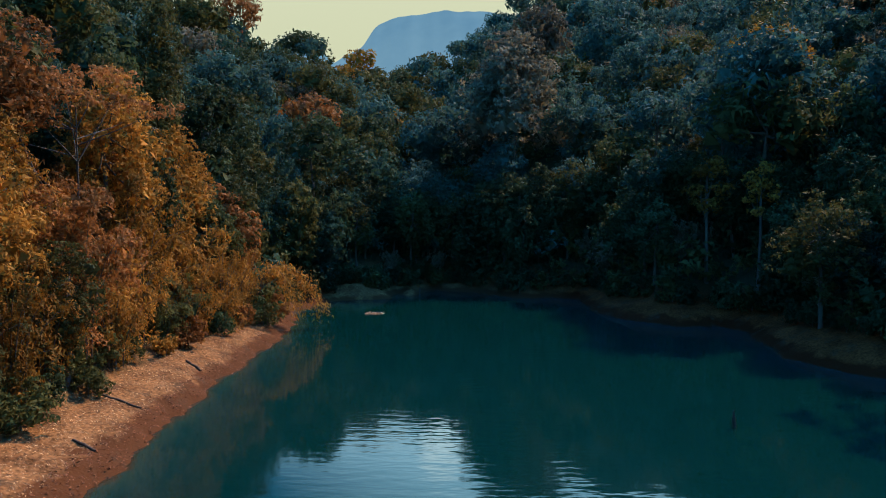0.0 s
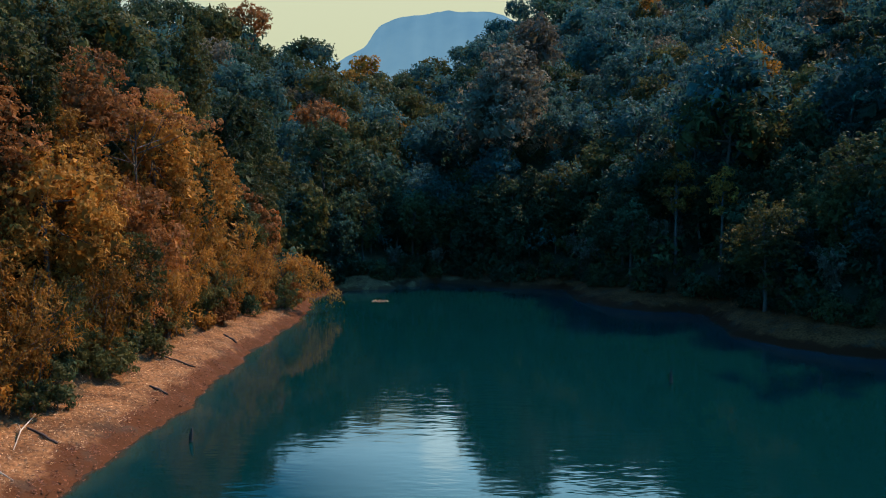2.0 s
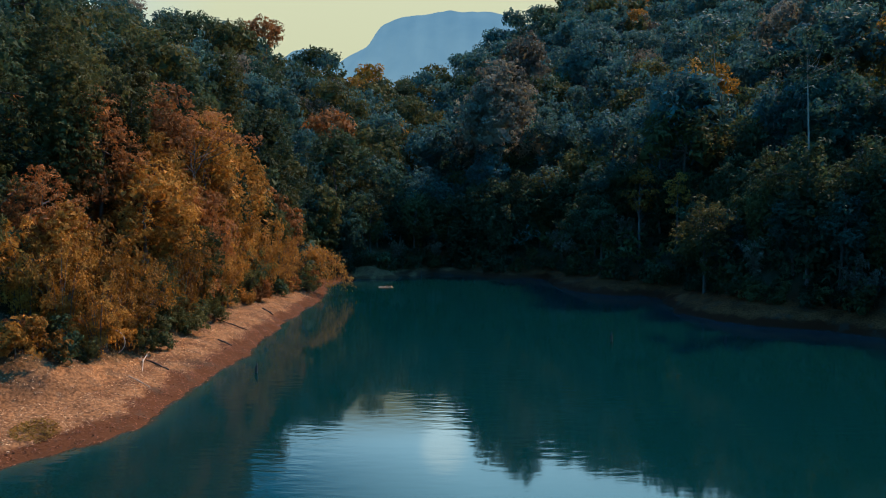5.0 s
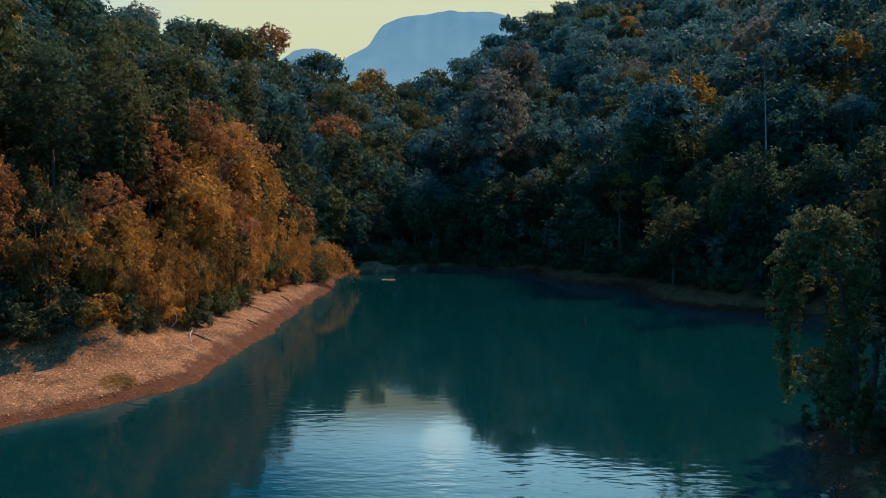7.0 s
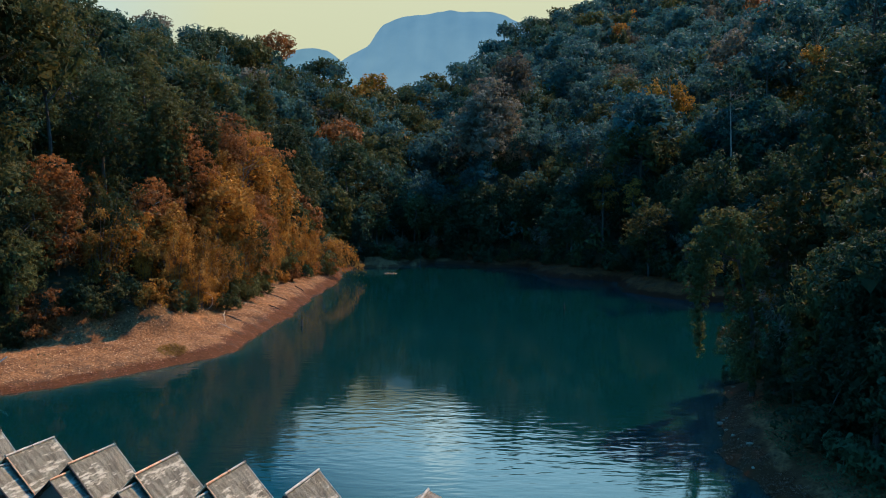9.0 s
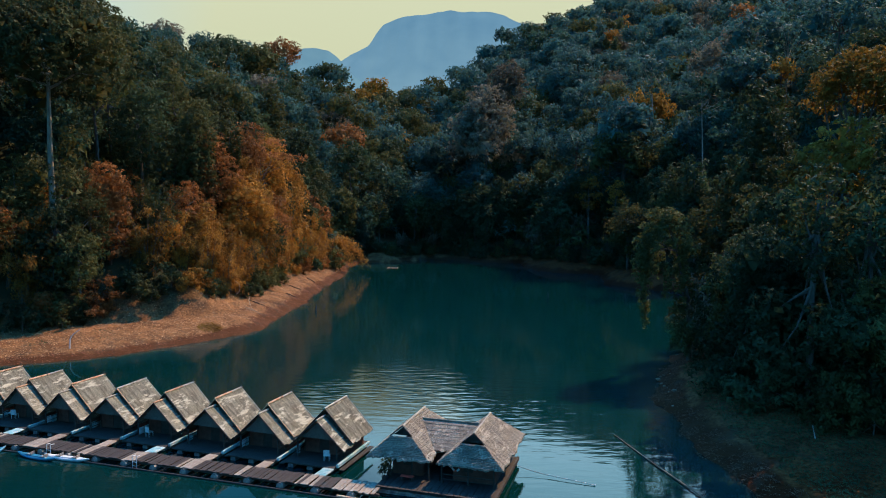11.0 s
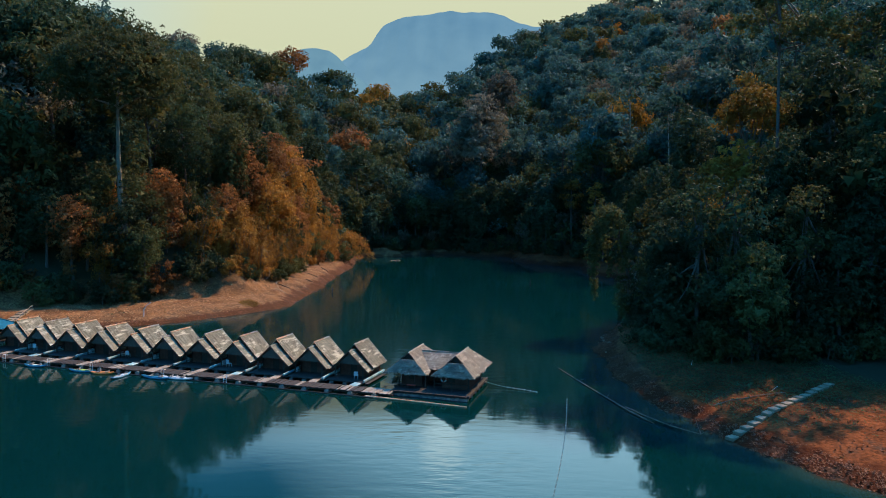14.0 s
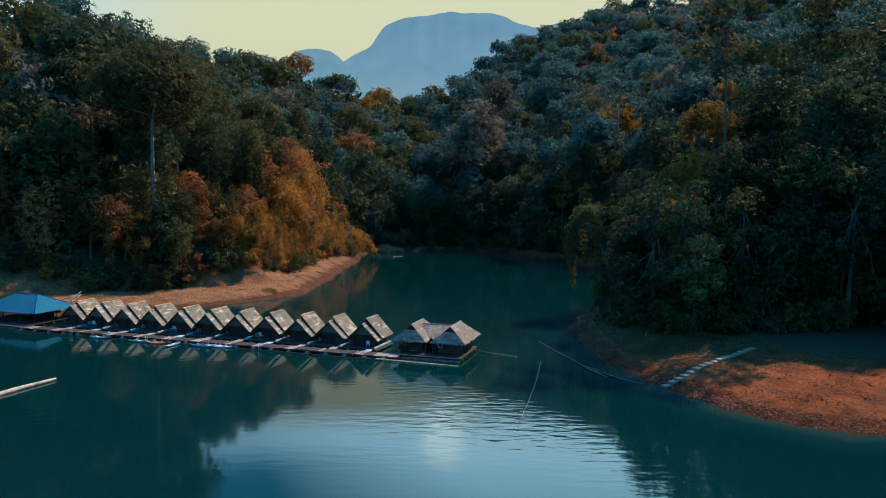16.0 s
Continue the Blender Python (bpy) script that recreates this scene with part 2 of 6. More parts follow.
def mesh_from(name, verts, faces, smooth=True, mats=(), index=None):
    """A mesh from arrays of corners and of quads or triangles."""
    verts, faces = np.asarray(verts, np.float32), np.asarray(faces, np.int32)
    me = bpy.data.meshes.new(name)
    k = faces.shape[1]
    me.vertices.add(len(verts))
    me.vertices.foreach_set("co", verts.ravel())
    me.loops.add(faces.size)
    me.loops.foreach_set("vertex_index", faces.ravel())
    me.polygons.add(len(faces))
    me.polygons.foreach_set("loop_start", np.arange(0, faces.size, k, dtype=np.int32))
    me.polygons.foreach_set("use_smooth", np.full(len(faces), smooth))
    for m in mats:
        me.materials.append(m)
    if index is not None:
        me.polygons.foreach_set("material_index", np.asarray(index, np.int32))
    me.update(calc_edges=True)
    me.validate()
    return me


def sheet(xs, ys):
    gx, gy = np.meshgrid(xs, ys)
    nx, ny = len(xs), len(ys)
    i = np.arange(nx * ny).reshape(ny, nx)
    return gx.ravel(), gy.ravel(), np.stack([i[:-1, :-1], i[:-1, 1:], i[1:, 1:], i[1:, :-1]], -1).reshape(-1, 4)


GX = steps_between((-4000, 400), (-1200, 60), (-300, 12), (-120, 1.4), (-44, 0.6), (-24.8, 1.4), (110, 6), (300, 60), (1200, 400), 4000)
GY = steps_between((-4000, 400), (-1600, 60), (-200, 6), (-86, 1.4), (24, 0.8), (112, 1.4), (190, 5), (700, 60), (1600, 400), 4400)
gx, gy, gq = sheet(GX, GY)
gz, gd = terrain(gx, gy)


def soil_material():
    """Reddish mud at the water's edge, dry sandy soil above, dark litter under the trees, by the height above the water line."""
    m = mat("reservoir_bank_soil", (0.185, 0.086, 0.034), 0.9, 0.55, 0.35, 1.0, second=(0.092, 0.040, 0.016), spec=0.05, fine=9)
    n, l = m.node_tree.nodes, m.node_tree.links
    b = n["Principled BSDF"]
    dry = b.inputs["Base Color"].links[0].from_socket
    at = n.new("ShaderNodeAttribute")
    at.attribute_name = "inland"
    g = n.new("ShaderNodeNewGeometry")
    no = n.new("ShaderNodeTexNoise")
    no.inputs["Scale"].default_value, no.inputs["Detail"].default_value = 0.5, 6
    l.new(g.outputs["Position"], no.inputs["Vector"])
    ad = n.new("ShaderNodeMath")
    ad.operation = "MULTIPLY_ADD"
    ad.inputs[1].default_value, ad.inputs[2].default_value = 5.0, -2.5
    l.new(no.outputs[0], ad.inputs[0])
    su = n.new("ShaderNodeMath")
    l.new(at.outputs["Fac"], su.inputs[0])
    l.new(ad.outputs[0], su.inputs[1])

    def blend(a, b_col, lo, hi):
        mr = n.new("ShaderNodeMapRange")
        mr.inputs[1].default_value, mr.inputs[2].default_value = lo, hi
        l.new(su.outputs[0], mr.inputs[0])
        mx = n.new("ShaderNodeMix")
        mx.data_type = "RGBA"
        l.new(mr.outputs[0], mx.inputs[0])
        if isinstance(a, tuple):
            mx.inputs[6].default_value = (*a, 1)
        else:
            l.new(a, mx.inputs[6])
        if isinstance(b_col, tuple):
            mx.inputs[7].default_value = (*b_col, 1)
        else:
            l.new(b_col, mx.inputs[7])
        return mx.outputs[2]
    col = blend((0.066, 0.024, 0.009), dry, 2.0, 3.0)
    cl = n.new("ShaderNodeAttribute")
    cl.attribute_name = "clay"
    cm = n.new("ShaderNodeMix")
    cm.data_type = "RGBA"
    l.new(cl.outputs["Fac"], cm.inputs[0])
    l.new(col, cm.inputs[6])
    rc = n.new("ShaderNodeMix")
    rc.data_type, rc.blend_type = "RGBA", "MULTIPLY"
    rc.inputs[0].default_value = 1.0
    rc.inputs[7].default_value = (0.74, 0.45, 0.33, 1)
    l.new(col, rc.inputs[6])
    l.new(rc.outputs[2], cm.inputs[7])
    pat = n.new("ShaderNodeTexNoise")     # old litter, grass roots and damp earth in patches
    pat.inputs["Scale"].default_value, pat.inputs["Detail"].default_value, pat.inputs["Roughness"].default_value = 0.33, 8, 0.68
    l.new(g.outputs["Position"], pat.inputs["Vector"])
    pr = n.new("ShaderNodeMapRange")
    pr.inputs[1].default_value, pr.inputs[2].default_value, pr.inputs[4].default_value = 0.54, 0.64, 0.62
    l.new(pat.outputs[0], pr.inputs[0])
    pm = n.new("ShaderNodeMix")
    pm.data_type = "RGBA"
    pm.inputs[7].default_value = (0.052, 0.034, 0.020, 1)
    l.new(pr.outputs[0], pm.inputs[0])
    l.new(cm.outputs[2], pm.inputs[6])
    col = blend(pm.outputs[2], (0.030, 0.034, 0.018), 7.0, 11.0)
    l.new(col, b.inputs["Base Color"])
    return m


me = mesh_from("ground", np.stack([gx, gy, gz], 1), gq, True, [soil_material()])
at = me.attributes.new("inland", "FLOAT", "POINT")
spit_in = 16 * np.clip(-30 - gy, 0, 8) / 8 * np.clip((gx - 30) / 10, 0, 1) * 0.35 + 14 * np.clip(np.exp(-((gx + 56) ** 2 / 28 ** 2 + (gy - 6) ** 2 / 17 ** 2)) + 0.55 * np.exp(-((gx - 50) ** 2 / 26 ** 2 + (gy + 54) ** 2 / 24 ** 2)), 0, 1)
mounds = np.exp(-((gx + 23) / 6) ** 2 - ((gy - 154) / 3.4) ** 2) + np.exp(-((gx + 11.5) / 2.4) ** 2 - ((gy - 160.5) / 2.4) ** 2)
dry_far = 1.0 * np.clip((gx + 35) / 8, 0, 1) * np.clip((gy - 62) / 10, 0, 1) * np.clip(gd, 0, 1) + 4 * np.clip(1.6 * mounds, 0, 1)
at.data.foreach_set("value", (np.maximum(gd, -1) - np.minimum(spit_in, np.maximum(gd - 4, 0)) + np.minimum(dry_far, np.maximum(5.0 - gd, 0))).astype(np.float32))
ct = me.attributes.new("clay", "FLOAT", "POINT")
ct.data.foreach_set("value", (np.clip((gx - 5) / 20, 0, 1) * np.maximum(np.clip((-28 - gy) / 14, 0.35, 1), np.clip((gy - 55) / 15, 0, 1))).astype(np.float32))
tagged(new("ground", me), "reddish mud bank and forest floor round the reservoir", "ground", kind="structure")


def water_material():
    m = bpy.data.materials.new("lake_water")
    m.use_nodes = True
    n, l = m.node_tree.nodes, m.node_tree.links
    b = n["Principled BSDF"]
    b.inputs["Roughness"].default_value = 0.05
    b.inputs["IOR"].default_value = 1.333
    b.inputs["Specular IOR Level"].default_value = 0.31
    at = n.new("ShaderNodeAttribute")
    at.attribute_name = "depth"
    ra = n.new("ShaderNodeValToRGB")
    e = ra.color_ramp.elements
    e[0].position, e[0].color = 0.0, (0.040, 0.022, 0.012, 1)
    e[1].position, e[1].color = 1.0, (0.0005, 0.0148, 0.0142, 1)
    k = ra.color_ramp.elements.new(0.1)
    k.color = (0.012, 0.030, 0.024, 1)
    k = ra.color_ramp.elements.new(0.4)
    k.color = (0.002, 0.020, 0.020, 1)
    l.new(at.outputs["Fac"], ra.inputs[0])
    l.new(ra.outputs[0], b.inputs["Base Color"])
    g = n.new("ShaderNodeNewGeometry")
    mp = n.new("ShaderNodeMapping")
    mp.inputs["Rotation"].default_value = (0, 0, radians(12))
    mp.inputs["Scale"].default_value = (0.35, 1.0, 1.0)
    l.new(g.outputs["Position"], mp.inputs[0])
    rip = n.new("ShaderNodeTexNoise")
    rip.inputs["Scale"].default_value, rip.inputs["Detail"].default_value = 1.1, 2.0
    l.new(mp.outputs[0], rip.inputs["Vector"])
    patch = n.new("ShaderNodeTexNoise")
    patch.inputs["Scale"].default_value, patch.inputs["Detail"].default_value = 0.03, 2.0
    l.new(g.outputs["Position"], patch.inputs["Vector"])
    mr = n.new("ShaderNodeMapRange")
    mr.inputs[1].default_value, mr.inputs[2].default_value = 0.42, 0.62
    mr.inputs[3].default_value, mr.inputs[4].default_value = 0.04, 0.34
    l.new(patch.outputs[0], mr.inputs[0])
    bu = n.new("ShaderNodeBump")
    bu.inputs["Distance"].default_value = 0.1
    l.new(mr.outputs[0], bu.inputs["Strength"])
    l.new(rip.outputs[0], bu.inputs["Height"])
    l.new(bu.outputs[0], b.inputs["Normal"])
    return m


wet = terrain(gx, gy)[1]
near_water = (wet < 8)[gq].any(1)
used = np.unique(gq[near_water])
remap = np.full(len(gx), -1)
remap[used] = np.arange(len(used))
me = mesh_from("water", np.stack([gx[used], gy[used], np.zeros(len(used))], 1), remap[gq[near_water]], True, [water_material()])
at = me.attributes.new("depth", "FLOAT", "POINT")
at.data.foreach_set("value", np.clip(-gd[used] / 7.0, 0, 1).astype(np.float32))
tagged(new("water", me), "still deep teal lake water with faint ripples", "water", kind="structure")


# ---- plants ----
def leaf_quads(rng, centres, normals, size, slim=0.5, droop=0.3):
    """Pointed leaf sprays at the given places, a triangle each."""
    k = len(centres)
    t = rng.normal(size=(k, 3))
    t[:, 2] -= droop * 2
    t -= normals * (t * normals).sum(1, keepdims=True)
    t /= np.linalg.norm(t, axis=1, keepdims=True) + 1e-9
    s = np.cross(normals, t)
    z = size * rng.uniform(0.6, 1.4, (k, 1))
    back = centres - t * z * 0.4
    v = np.stack([back + s * z * slim * 0.5, centres + t * z * 0.6, back - s * z * slim * 0.5], 1)
    return v.reshape(-1, 3), np.arange(k * 3).reshape(k, 3)


def as_tris(f):
    return f if f.shape[1] == 3 else np.concatenate([f[:, (0, 1, 2)], f[:, (0, 2, 3)]])


def unit(v):
    return v / (np.linalg.norm(v, axis=1, keepdims=True) + 1e-9)


def lobes_crown(rng, lobes, leaf, cover=2.0, slim=0.6, droop=0.3, ragged=0.25, core=0.72, lakeward=0.0):
    """Boughs, each a rounded mass of leaf clumps with dark gaps between them."""
    vs, fs, off = [], [], 0
    for cx, cy, cz, rx, ry, rz in lobes:
        area = 4 * math.pi * ((rx * ry) ** 1.6 / 3 + (rx * rz) ** 1.6 / 3 + (ry * rz) ** 1.6 / 3) ** (1 / 1.6)
        k = max(14, int(cover * area * 0.8 / (leaf * leaf * slim)))
        c = max(4, k // 11)
        radius = np.array([rx, ry, rz])
        d = unit(rng.normal(size=(c, 3)) + np.array([0, -lakeward, 0.45]))
        middle = d * radius * (1.0 - ragged * rng.random((c, 1)) ** 1.5 + 0.22 * rng.random((c, 1)) ** 2)
        size = np.sqrt(area / c) * rng.uniform(0.30, 0.62, (c, 1))
        pick = rng.integers(0, c, k)
        e = unit(rng.normal(size=(k, 3)) * 0.8 + d[pick] * 0.55 + np.array([0, 0, 0.4]))
        q = middle[pick] + e * size[pick] * rng.uniform(0.55, 1.1, (k, 1)) * np.array([1, 1, 0.8])
        nrm = unit(e + rng.normal(size=(k, 3)) * 0.35)
        v, f = leaf_quads(rng, q + np.array([cx, cy, cz]), nrm, leaf, slim, droop)
        vs.append(v)
        fs.append(f + off)
        off += len(v)
        if core:   # the dense shaded inside of the bough
            k, inner = (44, 0.36) if leaf < 0.6 else (24, 0.5) if leaf < 0.8 else (12, 0.62)
            d = unit(rng.normal(size=(k, 3)))
            v, f = leaf_quads(rng, d * radius * core * rng.uniform(0.5, 1.0, (k, 1)) + np.array([cx, cy, cz]), unit(d + rng.normal(size=(k, 3)) * 0.5), inner * (rx + ry + rz) / 3, 0.8, 0.2)
            vs.append(v)
            fs.append(f + off)
            off += len(v)
    return np.concatenate(vs), np.concatenate(fs)


def tube(points, radii, sides=6):
    """A tapered, bending stem."""
    pts = np.array(points, float)
    vs, fs = [], []
    for i, (p, r) in enumerate(zip(pts, radii)):
        a = pts[min(i + 1, len(pts) - 1)] - pts[max(i - 1, 0)]
        a = a / (np.linalg.norm(a) + 1e-9)
        u = np.cross(a, [0.31, 0.95, 0.05])
        u /= np.linalg.norm(u) + 1e-9
        w = np.cross(a, u)
        for j in range(sides):
            th = 2 * math.pi * j / sides
            vs.append(p + r * (u * math.cos(th) + w * math.sin(th)))
    for i in range(len(pts) - 1):
        for j in range(sides):
            a, b = i * sides + j, i * sides + (j + 1) % sides
            fs.append((a, b, b + sides, a + sides))
    return np.array(vs), np.array(fs)


def merge(parts):
    vs, fs, off = [], [], 0
    for v, f in parts:
        vs.append(v)
        fs.append(f + off)
        off += len(v)
    return np.concatenate(vs), np.concatenate(fs)


def stem_and_limbs(rng, height, radius, ends, bend=0.6, fork=0.55):
    """A tapered trunk with limbs reaching to the given bough centres."""
    sway = rng.normal(size=2) * bend
    top = np.array([sway[0], sway[1], height])
    mid = top * 0.5 + np.array([*rng.normal(size=2) * bend * 0.4, 0])
    parts = [tube([(0, 0, -1.5), (0, 0, 0.3), mid * 0.5, mid, top], [radius * 1.5, radius, radius * 0.8, radius * 0.65, radius * 0.25], 7)]
    for e in ends:
        e = np.array(e, float)
        h = rng.uniform(fork, 0.95)
        s = mid + (top - mid) * max(0, (h - 0.5) / 0.5)
        m = s * 0.5 + e * 0.5 + np.array([0, 0, -0.4]) + rng.normal(size=3) * 0.3
        parts.append(tube([s, m, e], [radius * 0.38, radius * 0.22, radius * 0.06], 5))
    return merge(parts)


def broad(rng, height, width, leaf, lobes=9, flat=0.62, low=0.42, cover=2.0, skirt=0.62, lakeward=0.0):
    """A broad rainforest tree: trunk and an uneven crown of boughs."""
    ls = []
    for i in range(lobes):
        a, r = 2.4 * i + rng.uniform(-0.5, 0.5), width * 0.5 * math.sqrt((i + 0.4) / lobes) * rng.uniform(0.65, 1.0)
        rr = width * rng.uniform(0.19, 0.30)
        z = height * (low + (1 - low) * (1 - skirt * (r / (width * 0.5)) ** 1.5)) - rr * flat * rng.uniform(0.6, 1.5)
        ls.append((r * math.cos(a), r * math.sin(a), z, rr, rr, rr * flat * rng.uniform(0.8, 1.2)))
    return stem_and_limbs(rng, height * 0.8, 0.012 * height + 0.12, [l[:3] for l in ls]), lobes_crown(rng, ls, leaf, cover, lakeward=lakeward)


def domed(rng, height, width, leaf, boughs=15, depth=0.62, cover=0.64, lakeward=0.5):
    """A rainforest tree with a billowing dome on a bare stem, dark underneath."""
    ls = []
    for i in range(boughs):
        u = (i + 0.5) / boughs
        a, el = 2.4 * i + rng.uniform(-0.4, 0.4), math.asin(min(1.0, 1.12 * u - 0.12))
        rr = width * rng.uniform(0.15, 0.24) * (1.15 - 0.3 * u)
        out = (width * 0.5 - rr * 0.6) * rng.uniform(0.82, 1.12)
        z = height - width * depth + (width * depth - rr * 0.8) * math.sin(el) * rng.uniform(0.88, 1.06)
        ls.append((out * math.cos(el) * math.cos(a), out * math.cos(el) * math.sin(a), z, rr, rr, rr * rng.uniform(0.7, 0.95)))
    for i in range(4):     # creepers and low boughs round the stem
        a, rr = rng.uniform(0, 6.28), width * rng.uniform(0.09, 0.15)
        ls.append((width * 0.13 * math.cos(a), width * 0.13 * math.sin(a), height * rng.uniform(0.1, 0.45), rr, rr, rr * rng.uniform(1.2, 2.4)))
    return stem_and_limbs(rng, height * 0.8, 0.012 * height + 0.12, [l[:3] for l in ls[:boughs:2]], 0.6, 0.75), lobes_crown(rng, ls, leaf, cover, 0.45, 0.3, 0.3, 0.74, lakeward)


def column(rng, height, width, leaf, cover=2.2):
    """A tree wholly draped in climbers: a leafy pillar with hanging curtains."""
    ls, z = [], height * 0.12
    while z < height * 0.95:
        rr = width * 0.5 * rng.uniform(0.65, 1.0) * (0.75 + 0.35 * math.sin(3.0 * z / height))
        a = rng.uniform(0, 6.28)
        ls.append((0.3 * rr * math.cos(a), 0.3 * rr * math.sin(a), z, rr * 0.9, rr * 0.9, rr * 1.15))
        z += rr * 0.9
    for i in range(7):
        a = rng.uniform(0, 6.28)
        ls.append((width * 0.45 * math.cos(a), width * 0.45 * math.sin(a), height * rng.uniform(0.35, 0.8), 0.7, 0.7, height * rng.uniform(0.1, 0.2)))
    return stem_and_limbs(rng, height * 0.9, 0.3, []), lobes_crown(rng, ls, leaf, cover, 0.55, 0.8)


def emergent(rng, height, width, leaf, cover=2.0, start=0.7):
    """A tall bare trunk with a high, open, layered crown."""
    ls = []
    for i in range(11):
        a, r = 2.4 * i + rng.uniform(-0.4, 0.4), width * 0.5 * math.sqrt((i + 0.3) / 11) * rng.uniform(0.7, 1.05)
        rr = width * rng.uniform(0.12, 0.2)
        z = height * (start + (1 - start) * rng.uniform(0.2, 1.0) * (1 - 0.5 * r / width))
        ls.append((r * math.cos(a), r * math.sin(a), z, rr, rr, rr * 0.45))
    return stem_and_limbs(rng, height * 0.93, 0.007 * height, [l[:3] for l in ls], 0.5, 0.78), lobes_crown(rng, ls, leaf, cover, 0.6, 0.2, 0.5, 0.0)


def bamboo(rng, height, width, leaf, culms=24):
    """A clump of arching culms, feathered from near the ground to their nodding tips."""
    stems, cs, ns = [], [], []
    up = np.array([0, 0, 1.0])
    for i in range(culms):
        a, lean = rng.uniform(0, 6.28), width * 0.5 * rng.uniform(0.15, 1.1)
        h = height * rng.uniform(0.45, 1.0) * (1 - 0.2 * lean / (width * 0.5))
        di = np.array([math.cos(a), math.sin(a), 0])
        b0 = di * rng.uniform(0, width * 0.14)

        def along(u):
            return b0 + di * (lean * u[:, None] ** 2.2) + up * (h * (u - 0.2 * u ** 5))[:, None]
        s = np.linspace(0, 1, 7)
        stems.append(tube(along(s), 0.055 * (1 - 0.8 * s), 4))
        k = int(118 * (height / 10) * (0.36 / leaf) ** 1.7)
        spray = np.sort(rng.uniform(0.1, 1.0, 7)) ** 0.85
        turn = rng.uniform(0, 6.28, 7)
        reach = width * rng.uniform(0.08, 0.24, 7) * (1.1 - 0.6 * spray)
        pick = rng.integers(0, 7, k)
        w = rng.random((k, 1)) ** 0.7
        side = np.stack([np.cos(turn), np.sin(turn), np.zeros(7)], 1)[pick]
        q = along(spray[pick]) + side * reach[pick][:, None] * w - up * (w ** 2) * reach[pick][:, None] * 0.8
        q = q + rng.normal(size=(k, 3)) * np.array([0.2, 0.2, 0.26]) * (height / 13.5)
        cs.append(q)
        ns.append(unit(rng.normal(size=(k, 3)) * 0.55 + side * 0.7 + di * 0.3 + up * 0.45))
    return merge(stems), leaf_quads(rng, np.concatenate(cs), np.concatenate(ns), leaf * 1.25, 0.32, 0.7)


def shrub(rng, height, width, leaf, cover=1.1):
    ls = []
    for i in range(9):
        a, r = rng.uniform(0, 6.28), width * 0.42 * rng.random() ** 0.5
        rr = width * rng.uniform(0.1, 0.24)
        ls.append((r * math.cos(a), r * math.sin(a), height * rng.uniform(0.1, 0.8), rr, rr, height * rng.uniform(0.15, 0.35)))
    return stem_and_limbs(rng, height * 0.5, 0.06, [l[:3] for l in ls], 0.1, 0.1), lobes_crown(rng, ls, leaf, cover, 0.5, 0.6, 0.6)


def open_tree(rng, height, width, leaf):
    """A thin, half-bare tree whose fine limbs fan out under a sparse umbrella."""
    ends = []
    for i in range(13):
        a, r = 2.4 * i, width * 0.5 * math.sqrt((i + 0.5) / 13)
        ends.append((r * math.cos(a), r * math.sin(a), height * (1 - 0.14 * (r / (width * 0.5)) ** 2) * rng.uniform(0.86, 1.0)))
    ls = [(*e, width * 0.11, width * 0.11, width * 0.045) for e in ends]
    return stem_and_limbs(rng, height * 0.82, 0.22, ends, 0.4, 0.55), lobes_crown(rng, ls, leaf, 0.75, 0.6, 0.2, 0.6, 0.0)


def hooded(rng, height, width, leaf):
    """A leaning tree whose dome of creepers hangs out over the water, with one long trailing curtain."""
    cx, cy = -3.2, -0.8
    ls = []
    for i in range(22):
        a, u = 2.4 * i, math.sqrt((i + 0.3) / 22)
        r, rr = width * 0.42 * u, width * rng.uniform(0.11, 0.17)
        ls.append((cx + r * math.cos(a), cy + r * math.sin(a), height - rr - 4.6 * u ** 2.6 + rng.uniform(-0.4, 0.3), rr, rr, rr * rng.uniform(0.8, 1.3)))
    for i in range(9):     # ragged sides under the dome
        a = rng.uniform(0, 6.28)
        ls.append((cx + width * 0.36 * math.cos(a), cy + width * 0.36 * math.sin(a), height * rng.uniform(0.5, 0.72), 0.7, 0.7, height * rng.uniform(0.06, 0.12)))
    for i in range(7):     # the long curtain
        u = i / 6
        ls.append((cx - 2.8 + 0.5 * u, cy + rng.uniform(-0.3, 0.3), height * (0.62 - 0.36 * u), 1.15 - 0.85 * u, 0.8 - 0.5 * u, height * 0.085))
    for i in range(8):     # lower boughs by the stem
        a = rng.uniform(0, 6.28)
        ls.append((0.4 + 1.5 * math.cos(a), 1.5 * math.sin(a), height * rng.uniform(0.15, 0.6), 1.3, 1.3, 1.5))
    stem = merge([tube([(0.5, 0, -1.5), (0.4, 0, 0.4), (0.2, 0, height * 0.4), (cx * 0.5, cy * 0.5, height * 0.72), (cx, cy, height * 0.93)], [0.4, 0.3, 0.24, 0.17, 0.06], 7)]
                 + [tube([(cx * 0.5, cy * 0.5, height * 0.72), (l[0], l[1], l[2])], [0.1, 0.03], 5) for l in ls[2:20:3]])
    return stem, lobes_crown(rng, ls, leaf, 1.3, 0.55, 0.7, 0.35, 0.6)


KINDS = {"domed": domed, "hooded": hooded, "broad": broad, "column": column, "emergent": emergent, "bamboo": bamboo, "shrub": shrub, "open": open_tree}


PROTO = {}


